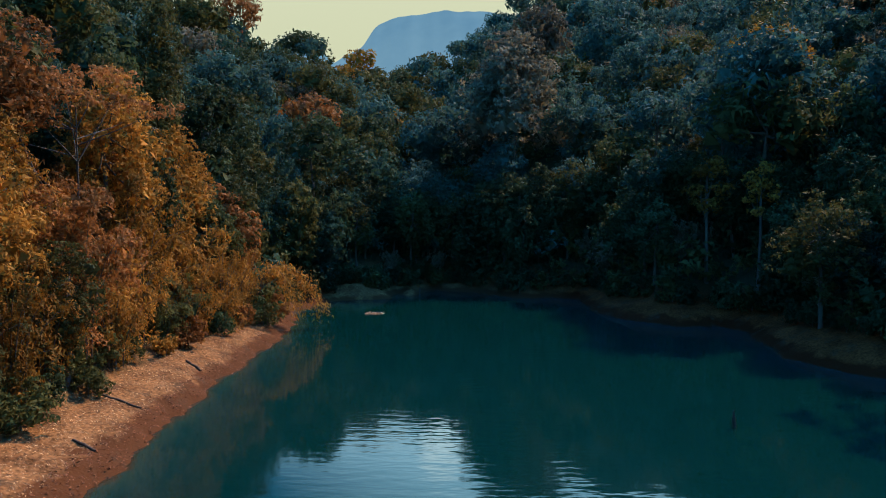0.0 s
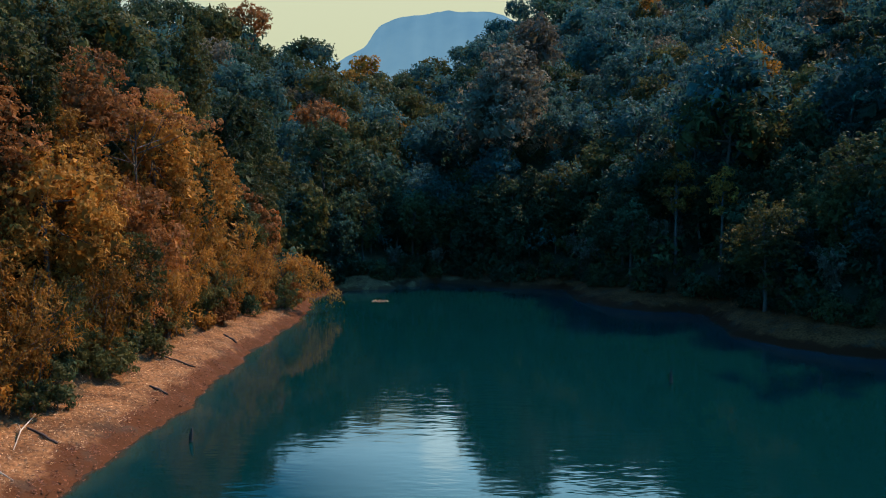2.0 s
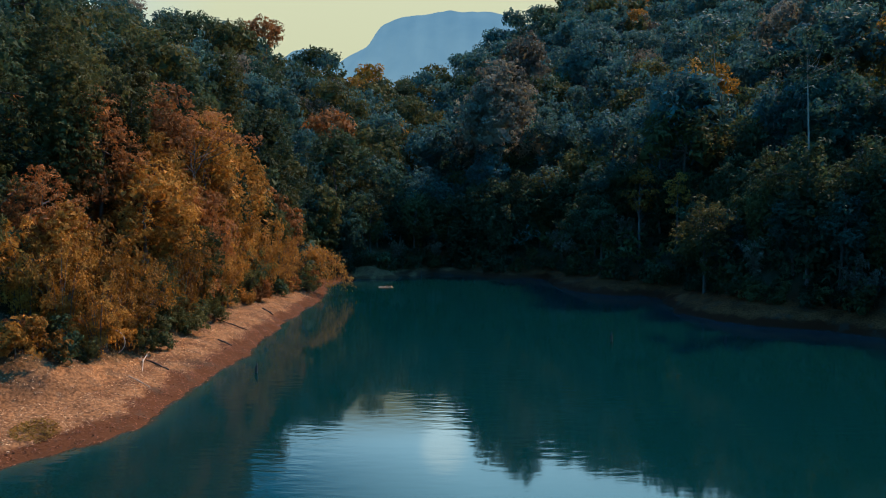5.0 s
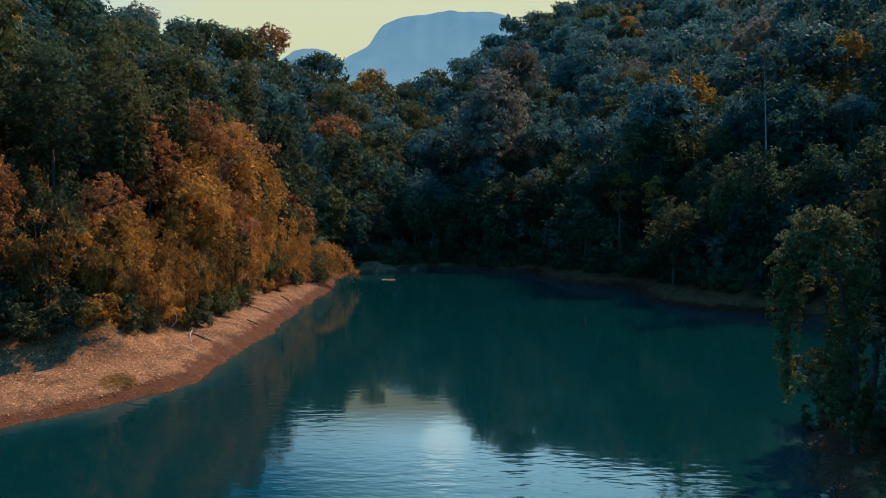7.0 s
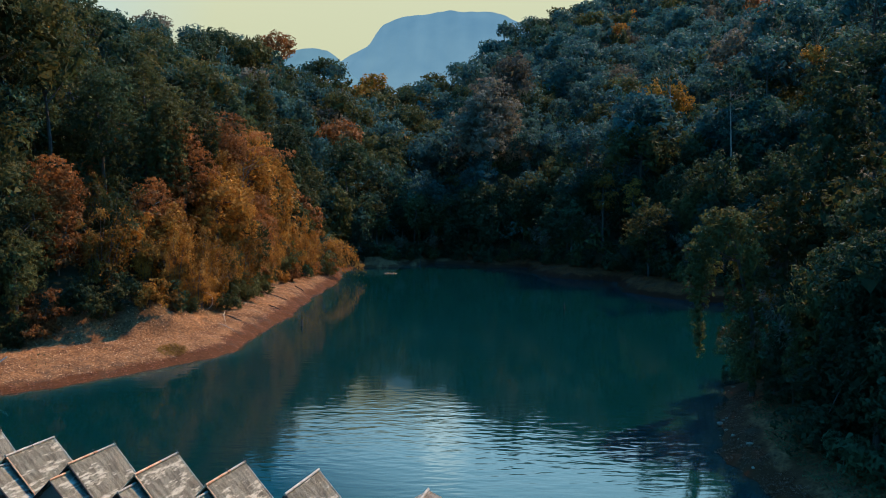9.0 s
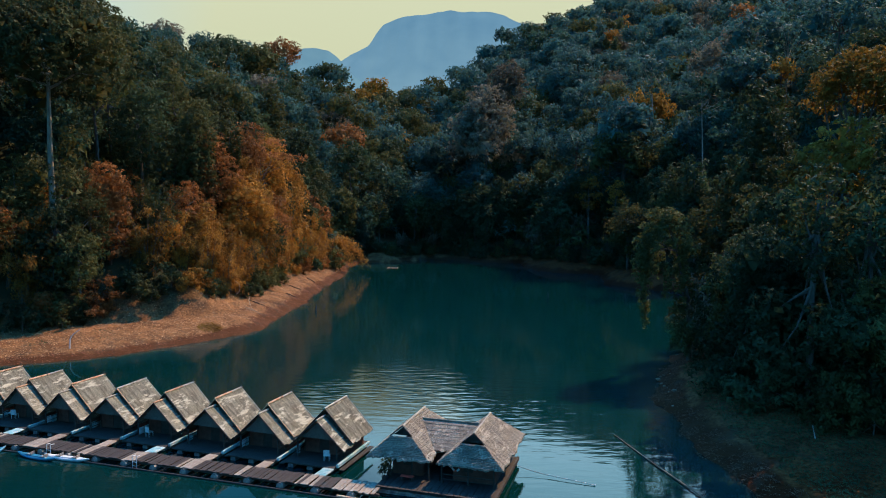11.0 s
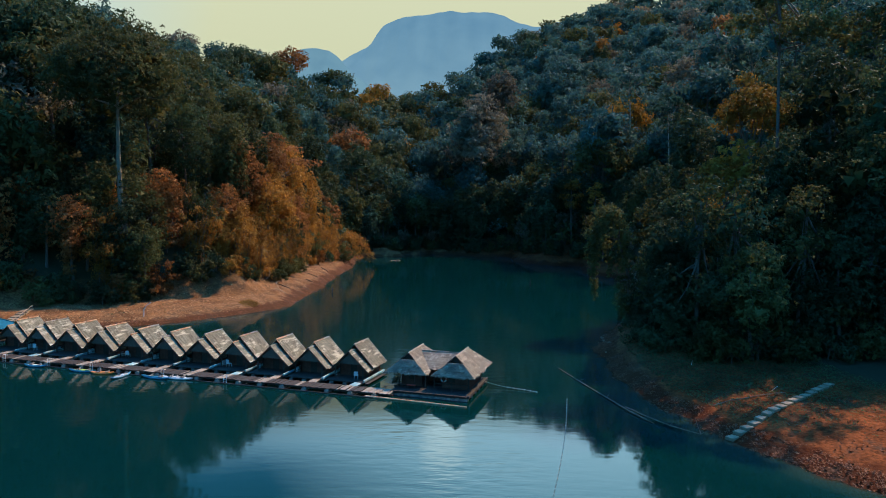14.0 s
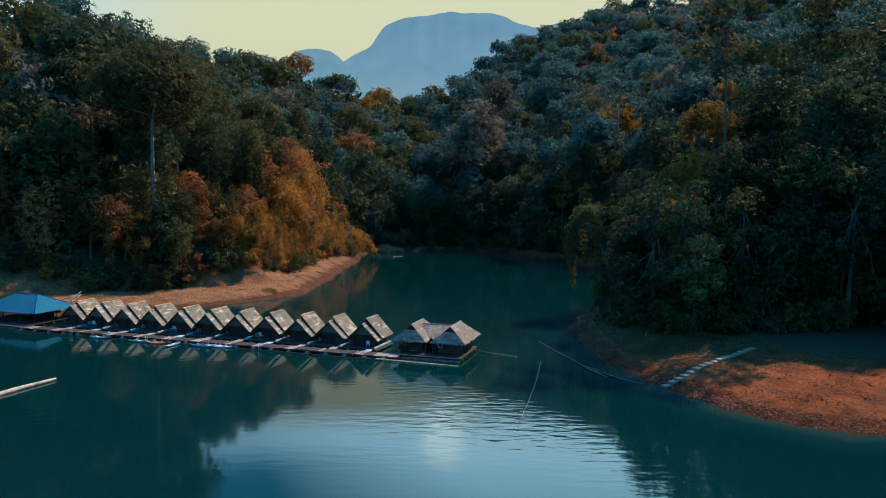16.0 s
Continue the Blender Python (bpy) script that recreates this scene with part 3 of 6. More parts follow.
def proto(kind, variant, height, width, leaf, **more):
    """Trunk and crown meshes of one form of a plant, shared by all that look like it."""
    key = (kind, variant, height, width, leaf, *sorted(more.items()))
    if key not in PROTO:
        (tv, tf), (cv, cf) = KINDS[kind](np.random.default_rng(variant * 97 + 5), height, width, leaf, **more)
        PROTO[key] = (mesh_from("trunk", tv, tf, True, [BARK]), mesh_from("crown", cv, cf, False, [LEAF[0]]))
    return PROTO[key]


def plant(name, kind, x, y, height, width, leaf, tint, label, category="tree", pale=False, variant=0, turn=0.0, z=None, group="", size=1.0, lean=0.0, **more):
    """One plant as a thing: trunk and crown under an empty at its foot."""
    tm, cm = proto(kind, variant, height, width, leaf, **more)
    ob = new(name)
    ob.matrix_basis = pose(x, y, ground_at(x, y) if z is None else z, 0, lean, 0) @ pose(0, 0, 0, 0, 0, turn) @ Matrix.Diagonal((size, size, size, 1))
    tagged(ob, label, category, group)
    for part_name, data, m in (("stalk" if kind == "bamboo" else "stem" if kind == "shrub" else "trunk", tm, PALE_BARK if pale else BARK),
                               ("foliage" if kind in ("bamboo", "shrub") else "crown", cm, LEAF[tint])):
        p = tagged(new(part_name, data), kind="stuff" if part_name in ("stalk", "foliage", "crown") else "")
        p.parent = ob
        p.material_slots[0].link = "OBJECT"
        p.material_slots[0].material = m
    return ob


def scatter_points(rng, count, box, gap):
    """Random places no nearer to each other than the gap."""
    keep, cells = [], {}
    for p in rng.uniform((box[0], box[2]), (box[1], box[3]), (count, 2)):
        c = (int(p[0] // gap), int(p[1] // gap))
        if any(math.hypot(p[0] - q[0], p[1] - q[1]) < gap for a in (-1, 0, 1) for b in (-1, 0, 1) for q in cells.get((c[0] + a, c[1] + b), ())):
            continue
        cells.setdefault(c, []).append(p)
        keep.append(p)
    return np.array(keep)


def wood_set(leaf, seed):
    """The forms that the far woods are made of."""
    r = np.random.default_rng(seed)
    out = [domed(r, r.uniform(15, 23), r.uniform(10, 15), leaf, 15, r.uniform(0.5, 0.75)) for i in range(5)]
    out += [column(r, r.uniform(13, 20), r.uniform(5, 7.5), leaf, cover=0.9) for i in range(2)]
    out += [broad(r, r.uniform(8, 12), r.uniform(7, 9), leaf, 9, low=0.0, cover=0.7, skirt=0.9, lakeward=0.4, flat=0.85)]
    return out + [emergent(r, 26, 12, leaf, 1.3, 0.62), open_tree(r, 19, 12, leaf), bamboo(r, 11, 9, leaf, 12)]


def woods(name, pts, label, seed):
    """Uncountable far trees in one mesh, with coarser, haze-coloured leaves further off."""
    r = np.random.default_rng(seed)
    sets = {}
    vs, fs, mi, off = [], [], [], 0
    z, d = terrain(pts[:, 0], pts[:, 1])
    for (x, y), h, inland in zip(pts, z, d):
        away = math.hypot(x, y)
        leaf = 0.72 if away < 140 else 0.92 if away < 220 else 1.2 if away < 330 else 1.75
        if leaf not in sets:
            sets[leaf] = wood_set(leaf, int(leaf * 100))
        tall_ones = 0.03 if away < 250 else 0.012 if away < 320 else 0.0
        k = r.choice(11, p=[0.13, 0.13, 0.13, 0.12, 0.12, 0.09, 0.08, 0.12 - 2 * tall_ones + 0.06, tall_ones, tall_ones, 0.02])
        a, s = r.uniform(-1.0, 1.0), min(1.6 if y < 160 else 1.3, max(0.5, math.exp(r.normal(0.02, 0.32))))
        rot = np.array([[math.cos(a), -math.sin(a), 0], [math.sin(a), math.cos(a), 0], [0, 0, 1]]) * s
        # Tint shares also carry warm light on the left, blue haze on the right.
        warm = 0.02 if x < 0 else 0.004
        tint = r.choice(7, p=[0.53 - warm, 0.16, 0.26, 0.03, 0.005, 0.005 + warm * 0.3, 0.01 + warm * 0.7] if x < 0 else [0.47 - warm, 0.32, 0.15, 0.04, 0.005, 0.005 + warm * 0.3, 0.01 + warm * 0.7]) if k != 10 else r.choice([OLIVE, BLUE, GREY])
        if -72 < x < -34 and 34 < y < 125 and r.random() < 0.62 - 0.011 * (-34 - x):     # the dry slope
            k, tint = (10, r.choice([BAMBOO, BAMBOO, RUST, OLIVE])) if r.random() < 0.4 else (k % 8, r.choice([OLIVE, RUST, BAMBOO, DARK, DARK]))
            rot = rot * (1.35 if k == 10 else 0.9)
        if x > 10 and y > 70 and inland < 60 and r.random() < 0.42:     # dull bamboo low on the shaded slope
            k, tint = 10, r.choice([GREY, OLIVE, GREY, BLUE])
            rot = rot * 1.2
        if x > 36 and y < 12:
            rot = rot * (1.3 if x > 62 else 0.95 if y < -20 else 1.15)
            tint, k = r.choice([DARK, DARK, OLIVE]), k % 8
        # with distance more trees take the paler leaf colour in place of haze
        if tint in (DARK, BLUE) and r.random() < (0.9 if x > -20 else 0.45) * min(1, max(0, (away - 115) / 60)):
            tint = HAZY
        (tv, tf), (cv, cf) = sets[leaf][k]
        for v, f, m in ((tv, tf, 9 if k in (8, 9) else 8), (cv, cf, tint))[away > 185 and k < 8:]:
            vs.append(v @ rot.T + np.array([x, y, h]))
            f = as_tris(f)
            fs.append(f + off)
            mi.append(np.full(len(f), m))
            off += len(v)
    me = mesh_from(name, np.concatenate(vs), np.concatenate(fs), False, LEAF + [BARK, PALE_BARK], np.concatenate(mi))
    return tagged(new(name, me), label, "forest", kind="stuff")


# trees that stand out from the rest
TAKEN = []


def mark(x, y, r):
    TAKEN.append((x, y, r))


def free(x, y):
    return all(math.hypot(x - a, y - b) > r for a, b, r in TAKEN)


def landmark(kind, x, y, top, width, leaf, tint, label, clear=5.0, category="tree", name=None, **more):
    g = ground_at(x, y)
    plant(name or {"bamboo": "bamboo_clump", "shrub": "bush"}.get(kind, "tree"), kind, x, y, round(top - g, 1), width, leaf, tint, label, category, variant=len(TAKEN) + 20, **more)
    mark(x, y, clear)


landmark("broad", 16, 194, 70, 26, 0.95, GREY, "tall tree with a broad grey-brown domed crown", 6, lobes=16, low=0.3, flat=0.8, skirt=0.8, cover=1.2)
landmark("broad", 26, 212, 82, 18, 1.05, GREY, "tall grey-leaved tree rising over the slope", 5, lobes=12, low=0.4, flat=0.8, cover=1.2)
landmark("open", -63, 272, 68, 19, 1.0, GREY, "half-bare tree with a flat sparse umbrella crown", 6, pale=True)
landmark("open", -53, 262, 64, 9, 1.0, GREY, "thin grey leafless tree among dark woods", 4, pale=True)
landmark("column", -53, 121, 57, 9, 0.55, OLIVE, "tall tree smothered in yellow-green climbers", 6, cover=1.3)
landmark("broad", -50, 138, 47, 20, 0.65, DARK, "dense dark green broadleaf tree above bamboo", 9, lobes=14, low=0.1, skirt=0.85, cover=1.2)
landmark("open", -44, 78, 37, 22, 0.42, RUST, "spreading tree with thin rust-red foliage", 4)
landmark("broad", -44, 66, 40, 13, 0.4, RUST, "tall rust-brown leaved tree on the steep shore", 5, lobes=13, low=0.05, skirt=0.9, cover=1.1)
landmark("column", -48, 46, 40, 8, 0.48, OLIVE, "forest tree draped in olive brown creepers", 5, cover=1.3)
landmark("column", -45, 55, 38, 7, 0.45, OLIVE, "narrow tree hung with olive creepers", 4, cover=1.3)
landmark("column", -52, 72, 46, 8, 0.5, OLIVE, "creeper-covered tree tower with hanging curtains", 5, cover=1.3)
for x, y, top, w, tint, words in ((-46, 50, 36, 11, RUST, "rust-brown"), (-52, 60, 44, 12, OLIVE, "olive green"), (-45, 88, 38, 12, BAMBOO, "orange-brown"), (-50, 98, 43, 12, OLIVE, "olive green"), (-44, 106, 33, 11, BAMBOO, "orange-brown"), (-57, 84, 47, 12, DARK, "dark green"), (-60, 66, 50, 12, OLIVE, "olive green"), (-42, 58, 31, 9, BAMBOO, "orange-brown"), (-58, 46, 45, 12, DARK, "dark green")):
    landmark("domed", x, y, top, w, 0.4 if y < 75 else 0.5, tint, "tall %s leaved tree on the dry slope" % words, 4, boughs=20, depth=1.25, cover=0.75)
landmark("domed", -61, 20, 56, 25, 0.55, OLIVE, "tall forest tree with a bare pale trunk", 5, pale=True, boughs=24, depth=0.58, cover=0.75)
landmark("emergent", 49.3, -20, 56, 15, 0.45, OLIVE, "tall slim-trunked tree with an airy crown", 4, start=0.68)
landmark("emergent", 63, -20, 60, 15, 0.45, OLIVE, "tall slender forest tree with yellowing crown", 4, start=0.6)
landmark("column", 45, 5, 38, 8, 0.5, DARK, "dark tree tower smothered in creepers", 4, cover=1.3)
# Orange sun on this crown is partly put into its yellow leaf tint.
landmark("domed", 50, -10, 39, 10, 0.5, YELLOW, "tall tree with an orange-yellow domed crown", 5, boughs=20, depth=0.6, cover=0.75)
landmark("column", 48.4, -22.5, 31, 6.5, 0.46, DARK, "tree pillar thick with dark creepers", 3, cover=1.0)
landmark("column", 62, -22.5, 32, 6.5, 0.46, OLIVE, "tree pillar thick with olive creepers", 3, cover=1.0)
landmark("emergent", 84, 142, 60, 12, 0.75, BLUE, "forest tree with a thin white trunk", 4, pale=True, start=0.7)
landmark("emergent", 70, 95, 55, 12, 0.7, BLUE, "forest tree with a tall straight pale stem", 4, pale=True, start=0.7)
landmark("broad", 46, 128, 31, 7, 0.55, BAMBOO, "small tree with a glowing orange top", 4, lobes=9, low=0.2, cover=1.2)
landmark("broad", 53, 122, 29, 6, 0.55, BAMBOO, "orange-leaved tree on the shaded hillside", 4, lobes=8, low=0.2, cover=1.2)
landmark("hooded", 33.6, -2.9, 20.6, 7.4, 0.34, OLIVE, "waterside tree hooded with trailing creepers over the lake", 4)
landmark("broad", 41, 7, 24, 10, 0.46, OLIVE, "bushy tree leaning over the lake shore", 4, lobes=13, low=0.0, skirt=0.95, cover=1.1)
# The lit tips of this crown are partly painted by the yellow tint.
landmark("broad", 45, -16, 31, 13, 0.46, YELLOW, "tree with orange-tipped crown on the point", 4, lobes=13, low=0.1, skirt=0.9, cover=1.1)
landmark("broad", 36, -20, 23, 10, 0.42, DARK, "dense dark green tree behind the point", 3, lobes=13, low=0.0, skirt=1.0, cover=1.1)

# Out of view: trees added for the shade they throw on the clay bank.
for k, (x, y, top) in enumerate(((70.5, -62, 25), (69.5, -56, 27), (70.5, -50, 30), (72, -44, 27), (71, -38, 26), (79, -66, 27), (79, -57, 31), (80, -48, 34), (90, -62, 32), (90, -50, 36))):
    landmark("broad", x, y, top, 10, 0.55, (DARK, OLIVE)[k % 2], "unseen dark forest tree beyond the clay bank, for shade", 4, lobes=13, low=0.0, skirt=0.95, cover=0.8)
# The three south of y = -55 are unseen, added to shade the water.
for x, y, top in ((66, -22, 42), (76, -26, 43), (87, -24, 46), (88, -69, 45), (97, -63, 48), (86, -60, 40), (73, -13, 47), (60, -12, 43), (84, -8, 52)):
    landmark("broad", x, y, top, 16, 0.6, DARK, "lofty dark forest tree on the shaded hillside", 6, lobes=20, low=0.05, skirt=0.8, cover=0.8)
for k, (x, y) in enumerate(((36, -8), (35.3, -14), (35.3, -20), (36.3, -26), (38.5, -30.5), (42, -33), (47, -33), (52, -32.5), (57, -32.5), (62, -32), (67, -31.5), (72, -31))):
    landmark("column", x, y, ground_at(x, y) + (10, 13, 11.5)[k % 3], 6, 0.42, (DARK, OLIVE, DARK, DARK)[k % 4], "low forest-edge tree curtained with creepers", 2.5, cover=0.9)
for x, y, top, w, tint in ((36.0, -29, 26, 9, DARK), (40.3, -31.5, 25, 10, DARK), (48, -30, 25, 10, OLIVE), (55.5, -31.5, 24, 10, DARK), (53, -24, 29, 11, OLIVE), (62, -34, 27, 10, DARK), (69, -32, 33, 11, DARK), (40, -12, 27, 10, OLIVE), (-58, 15, 22, 10, DARK), (-65, 14, 23, 10, OLIVE), (-71, 17, 25, 11, DARK), (-53, 22, 20, 8, RUST)):
    landmark("broad", x, y, top, w, 0.42, tint, "dense bushy forest tree hiding the trunks behind", 3, lobes=13, low=0.0, skirt=0.95, cover=0.8)

for k, (x, y, h, tint) in enumerate(((-33.2, 38, 13, BAMBOO), (-33.6, 43, 15, BAMBOO), (-32.8, 48, 12, OLIVE), (-33.0, 54.5, 15, BAMBOO), (-33.6, 60, 13, BAMBOO), (-34, 66, 16, RUST), (-33.4, 72, 14, BAMBOO), (-34, 78, 16, BAMBOO), (-33.6, 84, 14, OLIVE), (-33.4, 92, 15, BAMBOO), (-33.2, 100, 16, BAMBOO), (-33.6, 108, 14, BAMBOO), (-36, 32.5, 11, BAMBOO), (-40, 31, 13, BAMBOO), (-44, 31, 14, BAMBOO), (-48, 34, 14, RUST), (-38, 38, 17, BAMBOO), (-39, 60, 20, BAMBOO), (-39, 70, 21, RUST), (-39, 86, 22, BAMBOO), (-39, 96, 22, BAMBOO), (-51, 37, 13, BAMBOO), (-56, 38, 12, OLIVE), (-60, 30, 12, RUST), (-66, 24, 11, BAMBOO), (-37, 44, 13, BAMBOO), (-40, 39, 12, RUST), (-37.5, 56, 14, OLIVE))):
    x = x - 4.3 * min(1.0, max(0.0, (y - 30) / 8)) * min(1.0, max(0.25, (112 - y) / 26))
    plant("bamboo_clump", "bamboo", x, y, 13.5, 8.0, 0.29, tint, "tall clump of feathery %s bamboo above the bank" % {BAMBOO: "orange", OLIVE: "olive", RUST: "rust-brown"}[tint], "bamboo", variant=k % 4, turn=40.0 * k, size=h / 12.0, group="bamboo along the shore")
    mark(x, y, 2.3)
for x, y, sz in ((36.0, 1.5, 1.2), (35.5, -4.5, 1.2), (34.2, -11, 1.2), (37.0, 6.0, 1.3), (33.8, -17, 1.0)):
    plant("bush", "shrub", x, y, 3.6, 4.6, 0.36, DARK, "dense dark waterside bush under the hooded tree", "bush", variant=2, size=sz, turn=60 * sz, group="bushes along the shore")

for k, (x, y) in enumerate(((36, -29), (38, -33), (41, -35.3), (45, -36), (49, -35.6), (53, -35), (57, -35), (61, -34.6))):
    plant("bush", "shrub", x, y, 3.6, 4.6, 0.36, (DARK, OLIVE)[k % 2], "dense dark bush at the forest's edge", "bush", variant=k % 4, size=1.15 + 0.1 * (k % 3), turn=50.0 * k, group="bushes along the shore")

# the shore's front rows, each plant a thing of its own
rng = np.random.default_rng(11)
WORDS = {DARK: "dark green", BLUE: "blue-green", OLIVE: "olive green", RUST: "rust-brown", BAMBOO: "orange-brown", YELLOW: "sunlit yellow", GREY: "dull grey-green"}


def bank_edge(x, y):
    """How far inland the plants begin."""
    west = 8.2 - 4.2 * np.clip((y - 84) / 26, 0, 1)
    e = np.where((x < -30) & (y < 34), 8.2 + 8.0 * np.clip((34 - y) / 18, 0, 1), np.where((y > 112) & (x < 20), 3.2, np.where(x > 20, 4.6, west)))
    e = e + 3.0 * np.exp(-((x - 36) / 11) ** 2 - ((y - 122) / 12) ** 2) + 3.0 * np.exp(-((x - 52) / 11) ** 2 - ((y - 84) / 14) ** 2)
    e = np.where((x < -58) & (y < 34), 15.0, e)
    e = np.where((x > 22) & (x < 60) & (y > -30) & (y < 9), 7.0, e)
    e = np.where((x > 22) & (y < -14), 7 + 8.0 * np.clip((-28 - y) / 14, 0, 1), e)
    return np.where((x > 32) & (y < -37 + 0.15 * (x - 32)), 99.0, e)


def front_rows(gap, lo, hi, chooser):
    pts = scatter_points(rng, 26000, (-100, 92, -62, 190), gap)
    z, d = terrain(pts[:, 0], pts[:, 1])
    row = d - bank_edge(pts[:, 0], pts[:, 1])
    hidden = (pts[:, 0] > 52) & (pts[:, 1] < 74) & (pts[:, 1] > 12)
    for (x, y), q in zip(pts[(row > lo) & (row < hi) & ~hidden], row[(row > lo) & (row < hi) & ~hidden]):
        if free(x, y):
            chooser(float(x), float(y), float(q), x < -20 and y < 140)


def leaf_for(x, y):
    return 0.36 if math.hypot(x, max(y, 45)) < 85 else 0.5 if y < 110 else 0.66


def tall(x, y, row, west):
    v, size, turn, u = int(rng.integers(0, 3)), float(rng.uniform(0.8, 1.25)), float(rng.uniform(0, 360)), rng.random()
    leaf = leaf_for(x, y)
    if west and row < 16 and u < (0.46 if row < 9 else 0.36) and x > -66:
        size *= 1.25
        tint = int(rng.choice([BAMBOO, BAMBOO, BAMBOO, BAMBOO, RUST, OLIVE]))
        plant("bamboo_clump", "bamboo", x, y, 13.5, 8.0, leaf, tint, "clump of feathery %s bamboo on the bank" % WORDS[tint], "bamboo", variant=v, turn=turn, size=size, group="bamboo along the shore")
    elif u < (0.62 if west else 0.3):
        tint = int(rng.choice([DARK, OLIVE, RUST] if west else [DARK, DARK, OLIVE]))
        plant("tree", "column", x, y, 15.0, 6.5, leaf, tint, "creeper-draped %s forest tree" % WORDS[tint], variant=v, turn=turn, size=size, group="shore trees", cover=1.3)
    elif u < 0.48 and not west:
        tint = OLIVE if u < 0.4 else GREY
        plant("bamboo_clump", "bamboo", x, y, 12.0, 8.0, leaf, tint, "clump of %s bamboo in the shade" % WORDS[tint], "bamboo", variant=v, turn=turn, size=size, group="bamboo along the shore")
    else:
        tint = int(rng.choice([OLIVE, BAMBOO, RUST, DARK, DARK, OLIVE] if west and y > 30 else [DARK, OLIVE, OLIVE, RUST, DARK] if west else [DARK, DARK, BLUE, OLIVE]))
        plant("tree", "domed", x, y, 16.0, 9.5, leaf, tint, "%s broadleaf forest tree" % WORDS[tint], variant=v, turn=turn, size=size, group="shore trees", depth=0.9, cover=0.72)
    mark(x, y, 3.0)


def low_plant(x, y, row, west):
    v, size, turn = int(rng.integers(0, 4)), float(rng.uniform(0.55, 1.3)), float(rng.uniform(0, 360))
    tint = int(rng.choice([OLIVE, RUST, BAMBOO, DARK, DARK, OLIVE] if west else [DARK, DARK, OLIVE]))
    plant("bush", "shrub", x, y, 3.6, 4.6, leaf_for(x, y), tint, "ragged %s bush at the top of the bank" % WORDS[tint], "bush", variant=v, turn=turn, size=size, group="bushes along the shore")
    mark(x, y, 1.2)


front_rows(1.7, -1.1, 3.4, low_plant)
front_rows(3.7, 0.8, 14.0, tall)

back = scatter_points(np.random.default_rng(5), 34000, (-330, 330, -75, 640), 8.4)
bz, bd = terrain(back[:, 0], back[:, 1])
edge = bank_edge(back[:, 0], back[:, 1]) + 7.0
sight = np.abs(back[:, 0]) < 0.70 * (back[:, 1] + 140) + 6
ok = (bd > edge) & sight & (bd < np.where(back[:, 0] > 40, 470, 390))
back = np.array([p for p in back[ok] if free(*p)])
thin = np.hypot(back[:, 0], back[:, 1]) > 330
back = back[~thin | (np.arange(len(back)) % 3 > 0)]
close = scatter_points(np.random.default_rng(8), 9000, (-125, 95, -60, 175), 6.2)
cz, cd = terrain(close[:, 0], close[:, 1])
shown = (np.abs(close[:, 0]) < 0.66 * (close[:, 1] + 140) + 4) & ~((close[:, 0] > 55) & (close[:, 1] < 74) & (close[:, 1] > 0))
ok = (cd > bank_edge(close[:, 0], close[:, 1]) + 5.0) & (cd < 75) & shown
close = np.array([p for p in close[ok] if free(*p) and np.min(np.hypot(back[:, 0] - p[0], back[:, 1] - p[1])) > 3.8])
back = np.concatenate([back, close])

def in_sight(pts):
    """Trees whose tops are not behind a ridge, as seen from over the lake."""
    top = terrain(pts[:, 0], pts[:, 1])[0] + 17
    seen = np.zeros(len(pts), bool)
    for ex, ey in ((0, 0), (3, -60), (6, -132)):
        clear = np.ones(len(pts), bool)
        for u in np.linspace(0.3, 0.97, 24):
            clear &= terrain(ex + (pts[:, 0] - ex) * u, ey + (pts[:, 1] - ey) * u)[0] + 7 < 21 + (top - 21) * u
        seen |= clear
    return seen


seen = in_sight(back)
back = back[seen | (np.arange(len(back)) % 9 == 0)]
def undergrowth(pts, seed):
    """Low tangled growth that hides the ground between the trees, in one mesh."""
    r = np.random.default_rng(seed)
    forms = []
    for i in range(6):
        ls = [(2.4 * math.cos(a), 2.4 * math.sin(a), r.uniform(0.6, 3.2), r.uniform(1.3, 2.2), r.uniform(1.3, 2.2), r.uniform(0.9, 1.9)) for a in r.uniform(0, 6.28, 5)]
        forms.append(lobes_crown(r, ls, 0.95, 0.5, 0.5, 0.5, 0.5))
    z, d = terrain(pts[:, 0], pts[:, 1])
    vs, fs, mi, off = [], [], [], 0
    for (x, y), h in zip(pts, z):
        v, f = forms[r.integers(0, 6)]
        a, s = r.uniform(0, 6.28), r.uniform(0.8, 1.6)
        rot = np.array([[math.cos(a), -math.sin(a), 0], [math.sin(a), math.cos(a), 0], [0, 0, 1]]) * s
        vs.append(v @ rot.T + np.array([x, y, h]))
        fs.append(f + off)
        # beyond y = 140 some growth has haze painted into its leaf colour
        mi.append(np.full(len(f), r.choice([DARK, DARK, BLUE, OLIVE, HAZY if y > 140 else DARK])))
        off += len(v)
    me = mesh_from("undergrowth", np.concatenate(vs), np.concatenate(fs), False, LEAF, np.concatenate(mi))
    return tagged(new("undergrowth", me), "tangled dark undergrowth between the forest trees", "undergrowth", kind="stuff")


low = scatter_points(np.random.default_rng(21), 30000, (-150, 130, -45, 300), 5.4)
ld = terrain(low[:, 0], low[:, 1])[1]
low = low[(ld > bank_edge(low[:, 0], low[:, 1]) + 2.5) & (ld < 115) & (np.hypot(low[:, 0], low[:, 1]) > 95) & (np.abs(low[:, 0]) < 0.66 * (low[:, 1] + 140) + 4)]
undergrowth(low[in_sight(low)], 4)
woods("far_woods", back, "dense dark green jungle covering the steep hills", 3)


